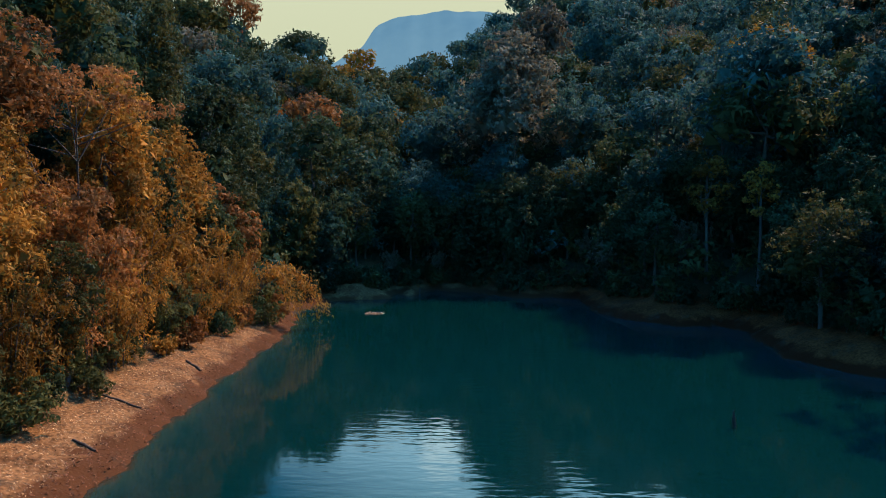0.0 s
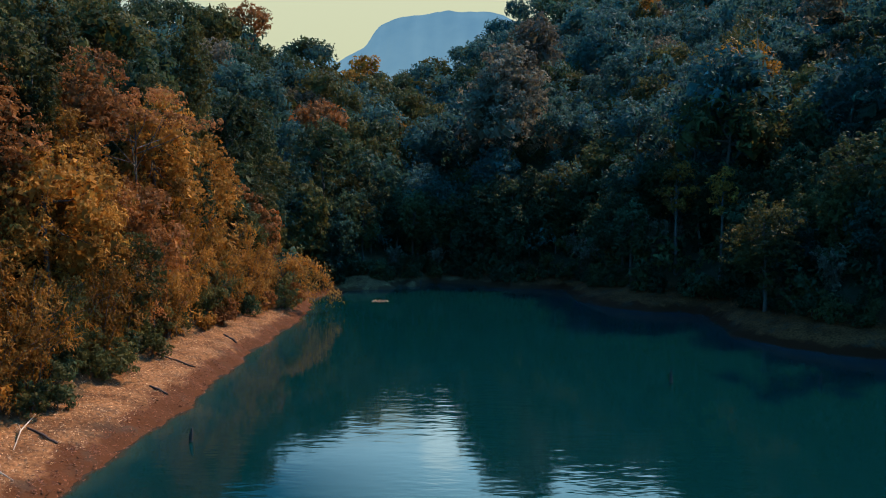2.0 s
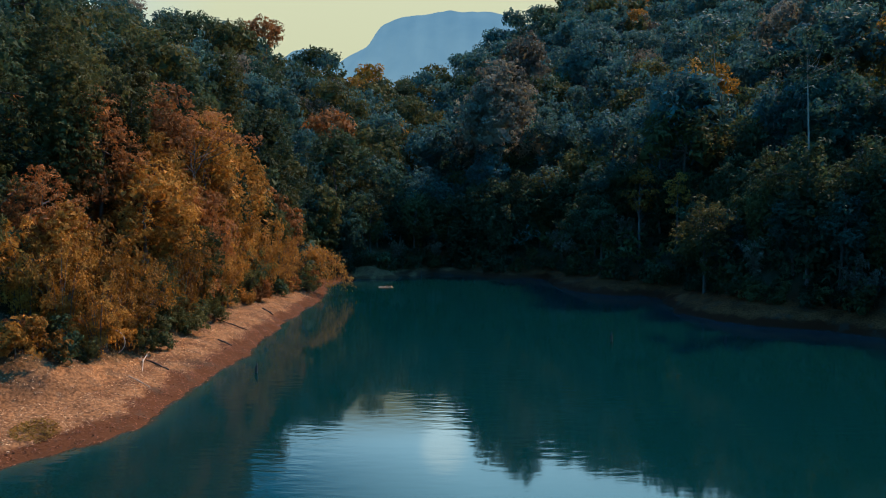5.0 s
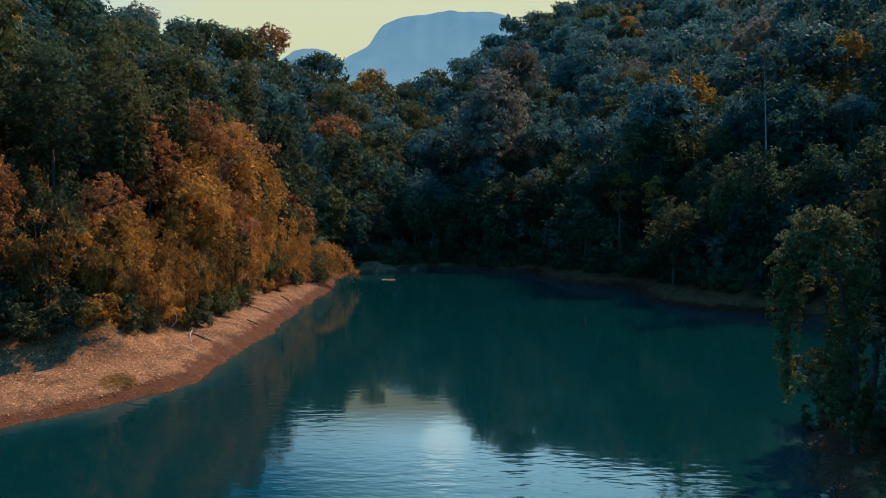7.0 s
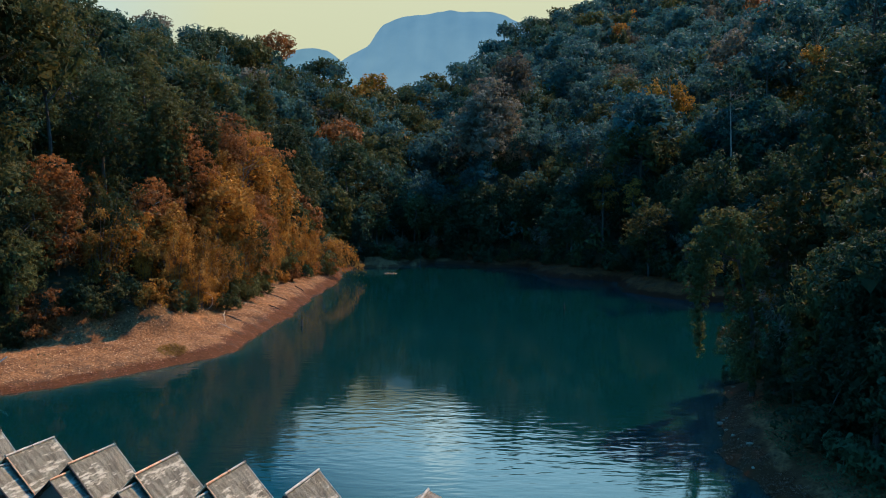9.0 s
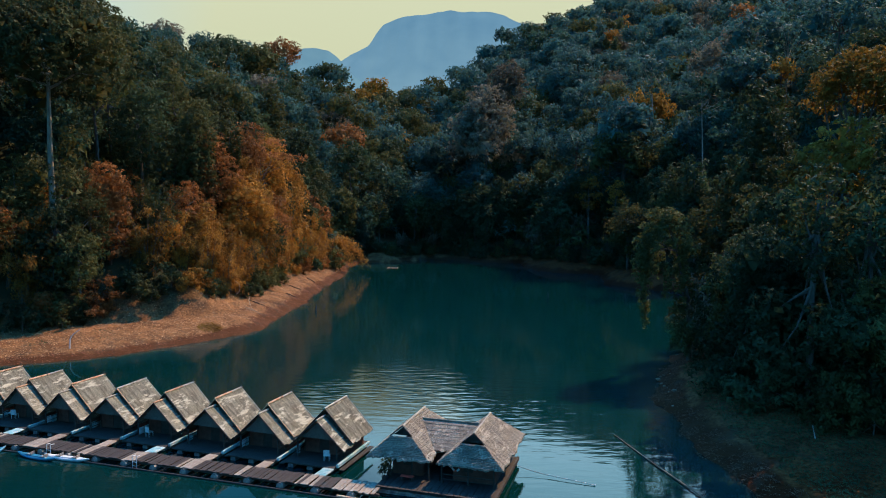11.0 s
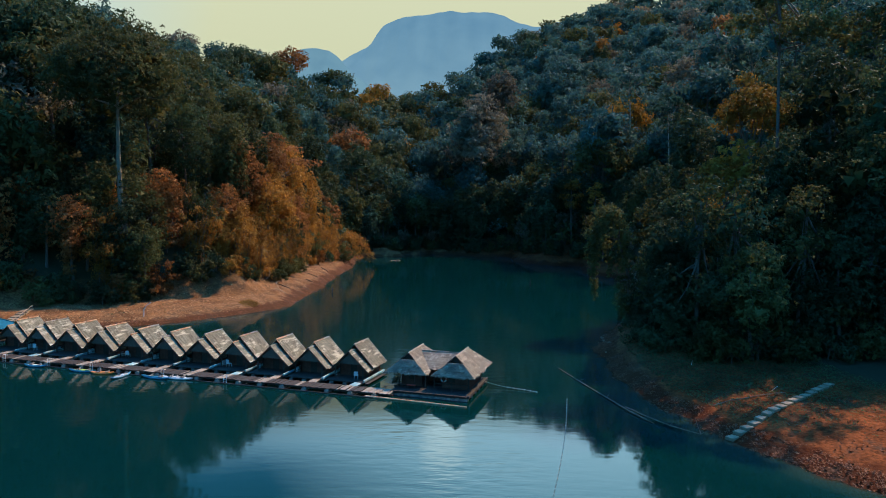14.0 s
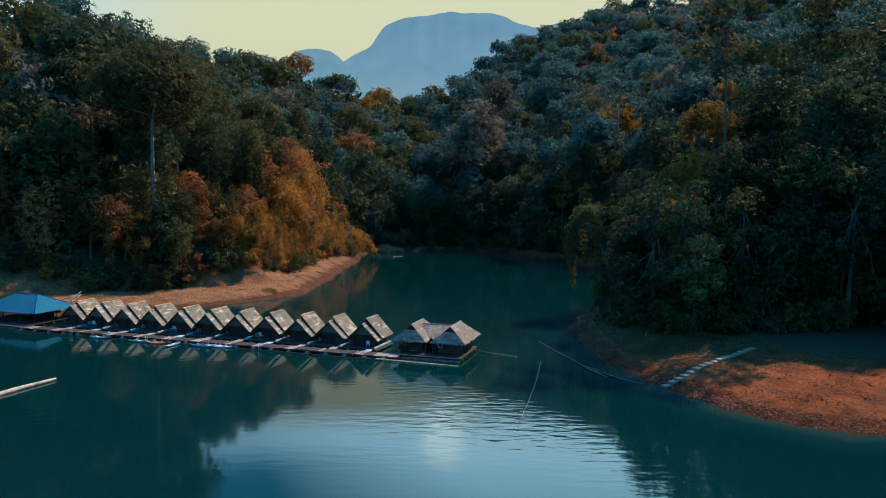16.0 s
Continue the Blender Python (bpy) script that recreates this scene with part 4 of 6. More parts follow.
# ---- far mountain ----
def mountain(name, ridge, y, tone, label):
    """A distant limestone massif, far behind everything, with haze painted in as glow."""
    vs, fs = [], []
    xs = np.linspace(ridge[0][0], ridge[-1][0], 260)
    zs = np.interp(xs, [p[0] for p in ridge], [p[1] for p in ridge])
    zs = np.convolve(np.pad(zs, 2, "edge"), [0.1, 0.22, 0.36, 0.22, 0.1], "valid") + 2.5 * np.sin(xs * 0.031) * np.sin(xs * 0.0083 + 1) + 1.5 * np.sin(xs * 0.083 + 1) * np.sin(xs * 0.019)
    n = len(xs)
    for k, (dy, f) in enumerate(((0, 0.0), (200, 0.55), (420, 0.85), (600, 1.0))):
        for x, z in zip(xs, zs):
            jag = 1 + 0.02 * math.sin(x * 0.021) + 0.012 * math.sin(x * 0.057 + 1) if 0.5 < f < 1 else 1
            vs.append((x, y + dy, -20 + (z + 20) * f * jag))
    for k in range(3):
        for i in range(n - 1):
            a = k * n + i
            fs.append((a, a + 1, a + 1 + n, a + n))
    m = mat(name + "_haze_glow", tone, 1.0, 0.1, 0.004, 0.0, spec=0.0)
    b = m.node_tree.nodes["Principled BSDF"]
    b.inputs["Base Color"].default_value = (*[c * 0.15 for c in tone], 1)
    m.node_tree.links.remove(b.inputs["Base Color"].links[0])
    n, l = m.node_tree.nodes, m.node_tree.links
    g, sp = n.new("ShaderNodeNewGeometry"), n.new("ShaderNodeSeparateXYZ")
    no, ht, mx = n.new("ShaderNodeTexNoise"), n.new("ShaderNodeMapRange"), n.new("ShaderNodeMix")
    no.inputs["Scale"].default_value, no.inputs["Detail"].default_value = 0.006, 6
    ht.inputs[1].default_value, ht.inputs[2].default_value = 880, 1480     # mist at the foot, painted as a paler colour
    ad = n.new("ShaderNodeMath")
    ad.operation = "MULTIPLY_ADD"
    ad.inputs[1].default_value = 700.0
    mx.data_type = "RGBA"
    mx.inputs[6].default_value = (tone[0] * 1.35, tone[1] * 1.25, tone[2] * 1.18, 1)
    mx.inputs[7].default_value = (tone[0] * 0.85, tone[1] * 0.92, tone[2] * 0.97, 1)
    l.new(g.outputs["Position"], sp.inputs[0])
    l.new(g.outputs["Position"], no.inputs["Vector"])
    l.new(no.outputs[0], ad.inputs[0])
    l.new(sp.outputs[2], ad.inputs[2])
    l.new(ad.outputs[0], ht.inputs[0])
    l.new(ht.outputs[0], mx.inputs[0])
    # the surface glows by itself, standing in for hazy air
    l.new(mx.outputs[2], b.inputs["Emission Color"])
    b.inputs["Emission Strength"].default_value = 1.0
    return tagged(new(name, mesh_from(name, vs, fs, True, [m])), label, "mountain", kind="structure")


def far_at(px, py, depth):
    """Direction table of the skyline at a distance: sideways and up per metre ahead."""
    return ((px - 800) / 1219 * depth, (362 - py) / 1219 * depth + 20)


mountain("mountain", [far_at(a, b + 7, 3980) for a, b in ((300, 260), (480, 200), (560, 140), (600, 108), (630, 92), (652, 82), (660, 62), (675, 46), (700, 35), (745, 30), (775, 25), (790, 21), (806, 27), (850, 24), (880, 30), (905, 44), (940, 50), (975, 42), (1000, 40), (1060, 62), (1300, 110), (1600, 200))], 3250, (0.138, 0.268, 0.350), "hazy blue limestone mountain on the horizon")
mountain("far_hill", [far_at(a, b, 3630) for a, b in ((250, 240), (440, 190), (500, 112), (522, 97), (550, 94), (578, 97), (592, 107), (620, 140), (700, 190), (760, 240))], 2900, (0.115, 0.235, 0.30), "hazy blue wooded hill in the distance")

# ---- rafts ----
def m_wood(name, base, **k):
    return mat(name, base, 0.85, 0.3, 1.2, 0.4, stretch=(1, 1, 1), per_object=0.18, **k)


def thatch(name, light, dark, bleach, amount):
    """Old thatch: streaked down the slope, with bleached, peeling areas of their own on each roof."""
    m = mat(name, light, 0.95, 0.4, 1.6, 1.0, second=dark, fine=9, per_object=0.15, stretch=(0.5, 2.2, 0.5))
    n, l = m.node_tree.nodes, m.node_tree.links
    b = n["Principled BSDF"]
    old = b.inputs["Base Color"].links[0].from_socket
    co, oi = n.new("ShaderNodeTexCoord"), n.new("ShaderNodeObjectInfo")
    sc = n.new("ShaderNodeMath")
    sc.operation = "MULTIPLY"
    sc.inputs[1].default_value = 60.0
    mp = n.new("ShaderNodeMapping")
    mp.inputs["Scale"].default_value = (2.0, 0.55, 2.0)
    no = n.new("ShaderNodeTexNoise")
    no.noise_dimensions = "4D"
    no.inputs["Scale"].default_value, no.inputs["Detail"].default_value, no.inputs["Roughness"].default_value = 1.0, 9, 0.72
    mr = n.new("ShaderNodeMapRange")
    mr.inputs[1].default_value, mr.inputs[2].default_value = 0.575 - amount, 0.635 - amount
    mx = n.new("ShaderNodeMix")
    mx.data_type = "RGBA"
    mx.inputs[7].default_value = (*bleach, 1)
    l.new(oi.outputs["Random"], sc.inputs[0])
    l.new(sc.outputs[0], no.inputs["W"])
    l.new(co.outputs["Object"], mp.inputs[0])
    l.new(mp.outputs[0], no.inputs["Vector"])
    l.new(no.outputs[0], mr.inputs[0])
    l.new(mr.outputs[0], mx.inputs[0])
    l.new(old, mx.inputs[6])
    l.new(mx.outputs[2], b.inputs["Base Color"])
    return m


THATCH = thatch("weathered_thatch", (0.195, 0.170, 0.112), (0.085, 0.073, 0.047), (0.44, 0.38, 0.26), 0.045)
PALM = thatch("palm_thatch", (0.235, 0.195, 0.138), (0.12, 0.098, 0.070), (0.31, 0.265, 0.19), 0.04)
RUSTY = mat("rusty_ridge_cap", (0.42, 0.19, 0.085), 0.8, 0.3, 2.0, 0.3, second=(0.52, 0.33, 0.18), per_object=0.2)
CREAM = mat("pale_ridge_cap", (0.32, 0.275, 0.20), 0.85, 0.35, 2.0, 0.3, per_object=0.15)
BOARD = m_wood("grey_deck_board", (0.034, 0.025, 0.019))
PALEBOARD = m_wood("pale_deck_board", (0.25, 0.20, 0.145))
REDWALL = mat("red_brown_woven_wall", (0.135, 0.046, 0.028), 0.85, 0.35, 2.5, 0.5, fine=8, per_object=0.15)
DARKWOOD = m_wood("dark_wet_timber", (0.050, 0.034, 0.024))
GABLE = mat("woven_gable_panel", (0.105, 0.085, 0.062), 0.9, 0.3, 2.0, 0.4, fine=8, per_object=0.15)
TEAL = mat("turquoise_paint", (0.10, 0.26, 0.27), 0.6, 0.3, 2.0, 0.2, second=(0.33, 0.37, 0.33), per_object=0.2)
WHITE = mat("chalky_white_paint", (0.50, 0.50, 0.46), 0.6, 0.25, 3.0, 0.1)
DRUM = mat("sooty_float_drum", (0.10, 0.095, 0.09), 0.6, 0.3, 3.0, 0.2, second=(0.28, 0.22, 0.17))
BLUEROOF = mat("blue_metal_roof", (0.008, 0.098, 0.150), 0.6, 0.2, 0.8, 0.1, spec=0.04, stretch=(6, 1, 1))
ORANGE = mat("orange_plastic", (0.75, 0.20, 0.03), 0.4, 0.12, 2.0, 0.05, spec=0.5)
BLUEPL = mat("blue_plastic", (0.015, 0.13, 0.19), 0.4, 0.15, 2.0, 0.05, spec=0.5)
LIMEPL = mat("lime_plastic", (0.40, 0.50, 0.08), 0.4, 0.15, 2.0, 0.05, spec=0.5)
REDPL = mat("red_plastic", (0.60, 0.06, 0.03), 0.45, 0.15, 2.0, 0.05, spec=0.5)
ROPE = mat("wet_rope", (0.30, 0.27, 0.22), 0.9, 0.2, 3.0, 0.2)
DRIFT = mat("wet_brown_driftwood", (0.15, 0.095, 0.06), 0.8, 0.4, 0.7, 0.6, second=(0.07, 0.042, 0.027))
LOG = mat("bleached_driftwood", (0.42, 0.34, 0.25), 0.9, 0.35, 0.9, 0.6, second=(0.24, 0.18, 0.12), stretch=(1, 1, 1))
STEP = mat("pale_step_slab", (0.23, 0.165, 0.10), 0.9, 0.2, 2.0, 0.3, per_object=0.15)


def part(name, bm, material, parent, label=""):
    """Links a bmesh as one mesh under a thing or a part."""
    me = bpy.data.meshes.new(name)
    bmesh.ops.recalc_face_normals(bm, faces=bm.faces[:])
    bm.to_mesh(me)
    bm.free()
    me.materials.append(material)
    ob = new(name, me)
    ob.parent = parent
    return tagged(ob, label)


def thing(name, m, label, category, group=""):
    ob = new(name)
    ob.matrix_basis = m
    return tagged(ob, label, category, group)


def add_box(bm, x0, x1, y0, y1, z0, z1, m=None, bevel=0.0):
    made = bmesh.ops.create_cube(bm, size=1, matrix=Matrix.Translation(((x0 + x1) / 2, (y0 + y1) / 2, (z0 + z1) / 2)) @ Matrix.Diagonal((x1 - x0, y1 - y0, z1 - z0, 1)))
    vs = made["verts"]
    if bevel:
        es = list({e for v in vs for e in v.link_edges})
        out = bmesh.ops.bevel(bm, geom=es, offset=bevel, segments=1, affect="EDGES")
        vs = list({v for f in out["faces"] for v in f.verts} | {v for v in vs if v.is_valid})
    if m is not None:
        bmesh.ops.transform(bm, matrix=m, verts=vs)
    return bm


def box(*a, **k):
    return add_box(bmesh.new(), *a, **k)


def add_rod(bm, a, b, r, r2=None, sides=8):
    a, b = Vector(a), Vector(b)
    m = Matrix.Translation((a + b) / 2) @ (b - a).to_track_quat("Z", "Y").to_matrix().to_4x4()
    bmesh.ops.create_cone(bm, cap_ends=True, segments=sides, radius1=r, radius2=r if r2 is None else r2, depth=(b - a).length, matrix=m)
    return bm


def rod(*a, **k):
    return add_rod(bmesh.new(), *a, **k)


def add_slope(bm, y0, y1, xe, ze, xr, zr, courses=7, thick=0.09, rng=None, ragged=0.1, step=0.22, lift=0.022):
    """One side of a pitched roof, stepped in courses with uneven lower edges. xe, ze: eave; xr, zr: ridge."""
    rng = rng or random.Random(1)
    n = max(3, round((y1 - y0) / step))
    L = math.hypot(xe - xr, ze - zr)
    dx, dz = (xe - xr) / L, (ze - zr) / L
    nx, nz = (-dz, dx) if dx > 0 else (dz, -dx)
    rows = []

    def line(along, lift, jag):
        return [bm.verts.new((xr + dx * (along + j) + nx * lift, y0 + (y1 - y0) * i / n, zr + dz * (along + j) + nz * lift)) for i, j in enumerate(jag)]
    rows.append(line(0, 0.0, [0] * (n + 1)))
    for c in range(courses):
        jag = [rng.uniform(0, ragged) * (2 if c == courses - 1 else 1) for i in range(n + 1)]
        rows.append(line(L * (c + 1) / courses, lift, jag))
        rows.append(line(L * (c + 1) / courses - 0.03, -0.01 if c < courses - 1 else -thick, jag))
    rows.append(line(0, -thick, [0] * (n + 1)))
    for a, b in zip(rows, rows[1:]):
        for i in range(n):
            bm.faces.new((a[i], a[i + 1], b[i + 1], b[i]))
    return bm


def plate(pts, thick, axis):
    """A flat outline given its thickness along an axis."""
    bm = bmesh.new()
    vs = [bm.verts.new(p) for p in pts]
    f = bm.faces.new(vs)
    out = bmesh.ops.extrude_face_region(bm, geom=[f])
    bmesh.ops.translate(bm, vec=Vector(axis) * thick, verts=[v for v in out["geom"] if isinstance(v, bmesh.types.BMVert)])
    return bm


ROW = pose(-6.8, -36.9, 0, 0, 0, -16.0)     # x along the pier, y away from it
PITCH = 5.13


def cottage(i):
    """A raft cottage: float, deck, porch under a low front roof, room under the main roof."""
    r = random.Random(40 + i)
    ob = thing("raft_cottage", ROW @ pose(-PITCH * i + r.uniform(-0.12, 0.12), r.uniform(-0.12, 0.12), 0, 0, 0, r.uniform(-2, 2)), "", "cottage", "row of raft cottages")
    fz, rz, ez = 3.58 + r.uniform(-0.06, 0.06), 4.08 + r.uniform(-0.06, 0.06), 1.38
    part("deck", box(-2.2, 2.2, -1.5, 5.0, 0.32, 0.45, bevel=0.02), DARKWOOD, ob)
    for x in (-1.7, 0, 1.7):
        part("float_drum", rod((x, -1.4, 0.1), (x, 4.9, 0.1), 0.26, sides=10), DRUM, ob)
    part("side_wall", box(-1.9, -1.8, 1.1, 4.4, 0.45, 1.95), REDWALL, ob)
    part("side_wall", box(1.8, 1.9, 1.1, 4.4, 0.45, 1.95), REDWALL, ob)
    part("back_wall", plate([(-1.8, 4.3, 0.45), (1.8, 4.3, 0.45), (1.8, 4.3, 1.95), (0, 4.3, rz - 0.3), (-1.8, 4.3, 1.95)], 0.1, (0, 1, 0)), REDWALL, ob)
    fw = plate([(-1.8, 1.1, 0.45), (-0.5, 1.1, 0.45), (-0.5, 1.1, 2.2), (0.4, 1.1, 2.2), (0.4, 1.1, 0.45), (1.8, 1.1, 0.45), (1.8, 1.1, 1.9), (0, 1.1, fz - 0.2), (-1.8, 1.1, 1.9)], 0.1, (0, 1, 0))
    wall = part("front_wall", fw, REDWALL, ob)
    part("door", box(-0.48, 0.38, 1.13, 1.18, 0.45, 2.18), DARKWOOD, wall, "dark plank door")
    for x in (-1.75, 1.75):
        part("post", rod((x, -0.2, 0.4), (x, -0.2, 1.75), 0.07), DARKWOOD, ob)
        part("post", rod((x, 1.0, 0.4), (x, 1.0, 1.95), 0.06), DARKWOOD, ob)
        bm = rod((x, -0.2, 1.15), (x, 1.0, 1.15), 0.035)
        add_rod(bm, (x, -0.2, 0.8), (x, 1.0, 0.8), 0.03)
        part("railing", bm, DARKWOOD, ob)
    for s in (-1, 1):
        tone = "weathered grey thatch slope"
        part("main_roof_slope", add_slope(bmesh.new(), 1.15, 4.95, 2.45 * s, ez + 0.22, 0.0, rz, 8, rng=r), THATCH, ob, tone)
        part("porch_roof_slope", add_slope(bmesh.new(), -0.25, 1.75, 2.35 * s, ez, 0.0, fz, 7, rng=r), THATCH, ob, tone)
    cap = CREAM if i == 0 or r.random() < 0.2 else RUSTY
    part("ridge_cap", rod((0, 1.05, rz + 0.05), (0, 3.4, rz + 0.05), 0.085), cap, ob)
    part("ridge_cap", rod((0, 3.4, rz + 0.05), (0, 5.0, rz + 0.05), 0.085), CREAM if r.random() < 0.6 else cap, ob)
    part("ridge_cap", rod((0, -0.3, fz + 0.05), (0, 1.2, fz + 0.05), 0.08), CREAM if r.random() < 0.4 else cap, ob)
    for s in (-1, 1):
        part("barge_board", rod((0, 4.97, rz), (2.5 * s, 4.97, ez + 0.2), 0.055, sides=6), CREAM, ob)
        part("barge_board", rod((0, -0.3, fz), (2.4 * s, -0.3, ez - 0.03), 0.05, sides=6), DARKWOOD, ob)
        part("barge_board", rod((0, 1.12, rz), (2.45 * s, 1.12, ez + 0.2), 0.05, sides=6), RUSTY if i % 3 else DARKWOOD, ob)
    part("gable_panel", plate([(-1.55, -0.02, 2.05), (1.55, -0.02, 2.05), (0, -0.02, fz - 0.12)], 0.05, (0, 1, 0)), GABLE, ob)
    for y in (4.9, 3.1):
        if i and r.random() < 0.75:
            bm = rod((-0.16, y, rz - 0.02), (0.1, y, rz + 0.34), 0.028, sides=6)
            add_rod(bm, (0.16, y, rz - 0.02), (-0.1, y, rz + 0.34), 0.028, sides=6)
            part("ridge_pegs", bm, DARKWOOD, ob)
    # painted side boards and steps
    part("side_board", box(2.22, 2.42, -1.2, 4.6, 0.36, 0.62, bevel=0.02), TEAL, ob, "worn turquoise side board")
    part("side_step", box(1.3, 2.2, -3.05, -1.5, 0.3, 0.42, bevel=0.02), PALEBOARD if i % 3 else TEAL, ob, "worn pale step" if i % 3 else "worn turquoise step")
    part("side_walk", box(2.45, 2.85, -1.2, 4.4, 0.2, 0.27), BOARD, ob)
    patches = ("with a pale ridge", "with a rust-brown ridge", "with a blotched roof", "with a bleached roof", "with pale streaked thatch", "with a patchy roof")
    tagged(ob, "thatched raft cottage %s by the pier" % patches[(0, 1, 2, 3, 4, 5)[i % 6]])
    return ob


for i in range(11):
    cottage(i)


def porch_bits(i):
    """A plastic chair and a towel on the porch."""
    r = random.Random(900 + i)
    for k in range(1 + i % 2):
        cloth = (TEAL, WHITE)[(i + k) % 2]
        t = thing("towel", ROW @ pose(-PITCH * i - 1.75, 0.15 + 0.62 * k, 1.19, 0, 0, 0), "%s towel hung over a porch rail" % ("pale blue", "white")[(i + k) % 2], "towel", "towels on the rails")
        part("cloth", box(-0.06, -0.03, -0.26, 0.26, -0.55 - 0.1 * k, 0.0), cloth, t)
        part("fold", box(-0.06, 0.05, -0.26, 0.26, 0.0, 0.02), cloth, t)
    if i % 3:
        return
    ch = thing("porch_chair", ROW @ pose(-PITCH * i + r.uniform(-1.1, 1.0), r.uniform(-0.3, 0.5), 0.45, 0, 0, r.uniform(150, 210)), "white plastic chair on a raft porch", "chair", "porch chairs")
    part("seat", box(-0.24, 0.24, -0.24, 0.24, 0.4, 0.44, bevel=0.01), WHITE, ch)
    part("backrest", box(-0.24, 0.24, 0.2, 0.25, 0.44, 0.9, bevel=0.01), WHITE, ch)
    for a in (-0.2, 0.2):
        for b in (-0.2, 0.2):
            part("leg", rod((a, b, 0), (a, b, 0.4), 0.025, sides=6), WHITE, ch)


for i in range(11):
    porch_bits(i)


# ---- the pier ----
pier = thing("pier", ROW, "long floating plank pier on drums in front of the cottages", "pier")
PIER0, PIER1 = -57.5, 7.2
for k in range(2):
    part("beam", box(PIER0, PIER1, -4.75 + 1.5 * k, -4.6 + 1.5 * k, 0.2, 0.4), DARKWOOD, pier)
drum_mesh = None
for k in range(23):
    x = PIER0 + 1.0 + 2.8 * k
    if drum_mesh is None:
        p = part("float_drum", rod((0, -5.05, 0.08), (0, -2.9, 0.08), 0.3, sides=12), DRUM, pier)
        drum_mesh = p.data
    else:
        p = new("float_drum", drum_mesh)
        p.parent = pier
    p.matrix_basis = pose(x, 0, 0)
plank_mesh = None
rr = random.Random(3)
for k in range(int((PIER1 - PIER0) / 0.3)):
    if plank_mesh is None:
        p = part("plank", box(-0.138, 0.138, -4.95, -3.02, 0.41, 0.47, bevel=0.01), BOARD, pier)
        plank_mesh = p.data
    else:
        p = new("plank", plank_mesh)
        p.parent = pier
    px = PIER0 + 0.3 * k
    if (px - 0.6) % PITCH < 1.5 and rr.random() < 0.8 or 3.4 < px < 6.0:     # paler where the steps come down
        p.material_slots[0].link = "OBJECT"
        p.material_slots[0].material = PALEBOARD
    p.matrix_basis = pose(PIER0 + 0.3 * k, rr.uniform(-0.05, 0.05), rr.uniform(-0.012, 0.012), rr.uniform(-0.5, 0.5), 0, rr.uniform(-1, 1))
bm = rod((PIER0, -5.5, 0.05), (PIER1 - 2, -5.35, 0.05), 0.06)
part("guard_pole", bm, DARKWOOD, pier)

for x in (-46.5, -39.2, -32.5, -22.0, -13.4):
    ld = thing("swim_ladder", ROW @ pose(x, -4.95, 0.42), "white pipe swim ladder at the pier's edge", "ladder", "swim ladders")
    for s in (-0.2, 0.2):
        part("rail", rod((s, -0.1, -0.8), (s, -0.05, 0.45), 0.03, sides=6), WHITE, ld)
        part("grip", rod((s, -0.05, 0.45), (s, 0.3, 0.4), 0.03, sides=6), WHITE, ld)
    for z in (-0.6, -0.3, 0.0):
        part("rung", rod((-0.2, -0.1, z), (0.2, -0.1, z), 0.02, sides=6), WHITE, ld)


# ---- the larger raft house ----
def hip_roof(x0, x1, y0, y1, ze, xr, ya, yb, zr, zg, rng):
    """A steep thatched roof: hipped below, with a small open gable at the front."""
    bm = bmesh.new()
    n, m = 15, 26
    t = (zg - ze) / (zr - ze)
    corners = [(x0, y0), (x1, y0), (x1, y1), (x0, y1)]
    ridge = [(xr, ya), (xr, ya), (xr, yb), (xr, yb)]

    def edge_pt(i, f):
        return Vector((corners[i][0] + (ridge[i][0] - corners[i][0]) * f, corners[i][1] + (ridge[i][1] - corners[i][1]) * f, ze + (zr - ze) * f))
    for i, j in ((0, 1), (1, 2), (2, 3), (3, 0)):
        top = t if (i, j) == (0, 1) else 1.0
        rows = [[bm.verts.new(edge_pt(i, top).lerp(edge_pt(j, top), k / m)) for k in range(m + 1)]]
        for c in reversed(range(n)):
            f0 = top * c / n
            hi, out = [], []
            for k in range(m + 1):
                lo = edge_pt(i, f0).lerp(edge_pt(j, f0), k / m)
                up = edge_pt(i, f0 + 0.1).lerp(edge_pt(j, f0 + 0.1), k / m)
                lo = lo + (lo - up).normalized() * rng.uniform(0.0, 0.09 if c else 0.26)
                hi.append(bm.verts.new(lo + Vector((0, 0, 0.02 + rng.uniform(0, 0.025)))))
                out.append(bm.verts.new(lo - Vector((0, 0, 0.02 if c else 0.12))))
            rows += [hi, out]
        for a, b in zip(rows, rows[1:]):
            for k in range(m):
                bm.faces.new((a[k], a[k + 1], b[k + 1], b[k]))
    bmesh.ops.remove_doubles(bm, verts=bm.verts[:], dist=0.002)
    return bm


hall = thing("raft_house", ROW, "large raft house with twin palm-thatched roofs and red-brown walls", "house")
r = random.Random(77)
part("deck", box(6.5, 15.1, -3.7, 5.1, 0.34, 0.5, bevel=0.02), BOARD, hall)
for k in range(19):
    x = 6.75 + 0.445 * k
    part("deck_board", box(x - 0.2, x + 0.2, -3.75, -1.5, 0.505, 0.545 + r.uniform(0, 0.015)), BOARD, hall)
for k in range(6):
    part("float_log", rod((6.6, -3.3 + 1.6 * k, 0.08), (15.2, -3.3 + 1.6 * k, 0.08), 0.28, sides=10), DRUM, hall)
part("fender_board", box(15.12, 15.35, -3.6, 5.0, 0.3, 0.6, bevel=0.02), BOARD, hall, "pale edge board along the deck")
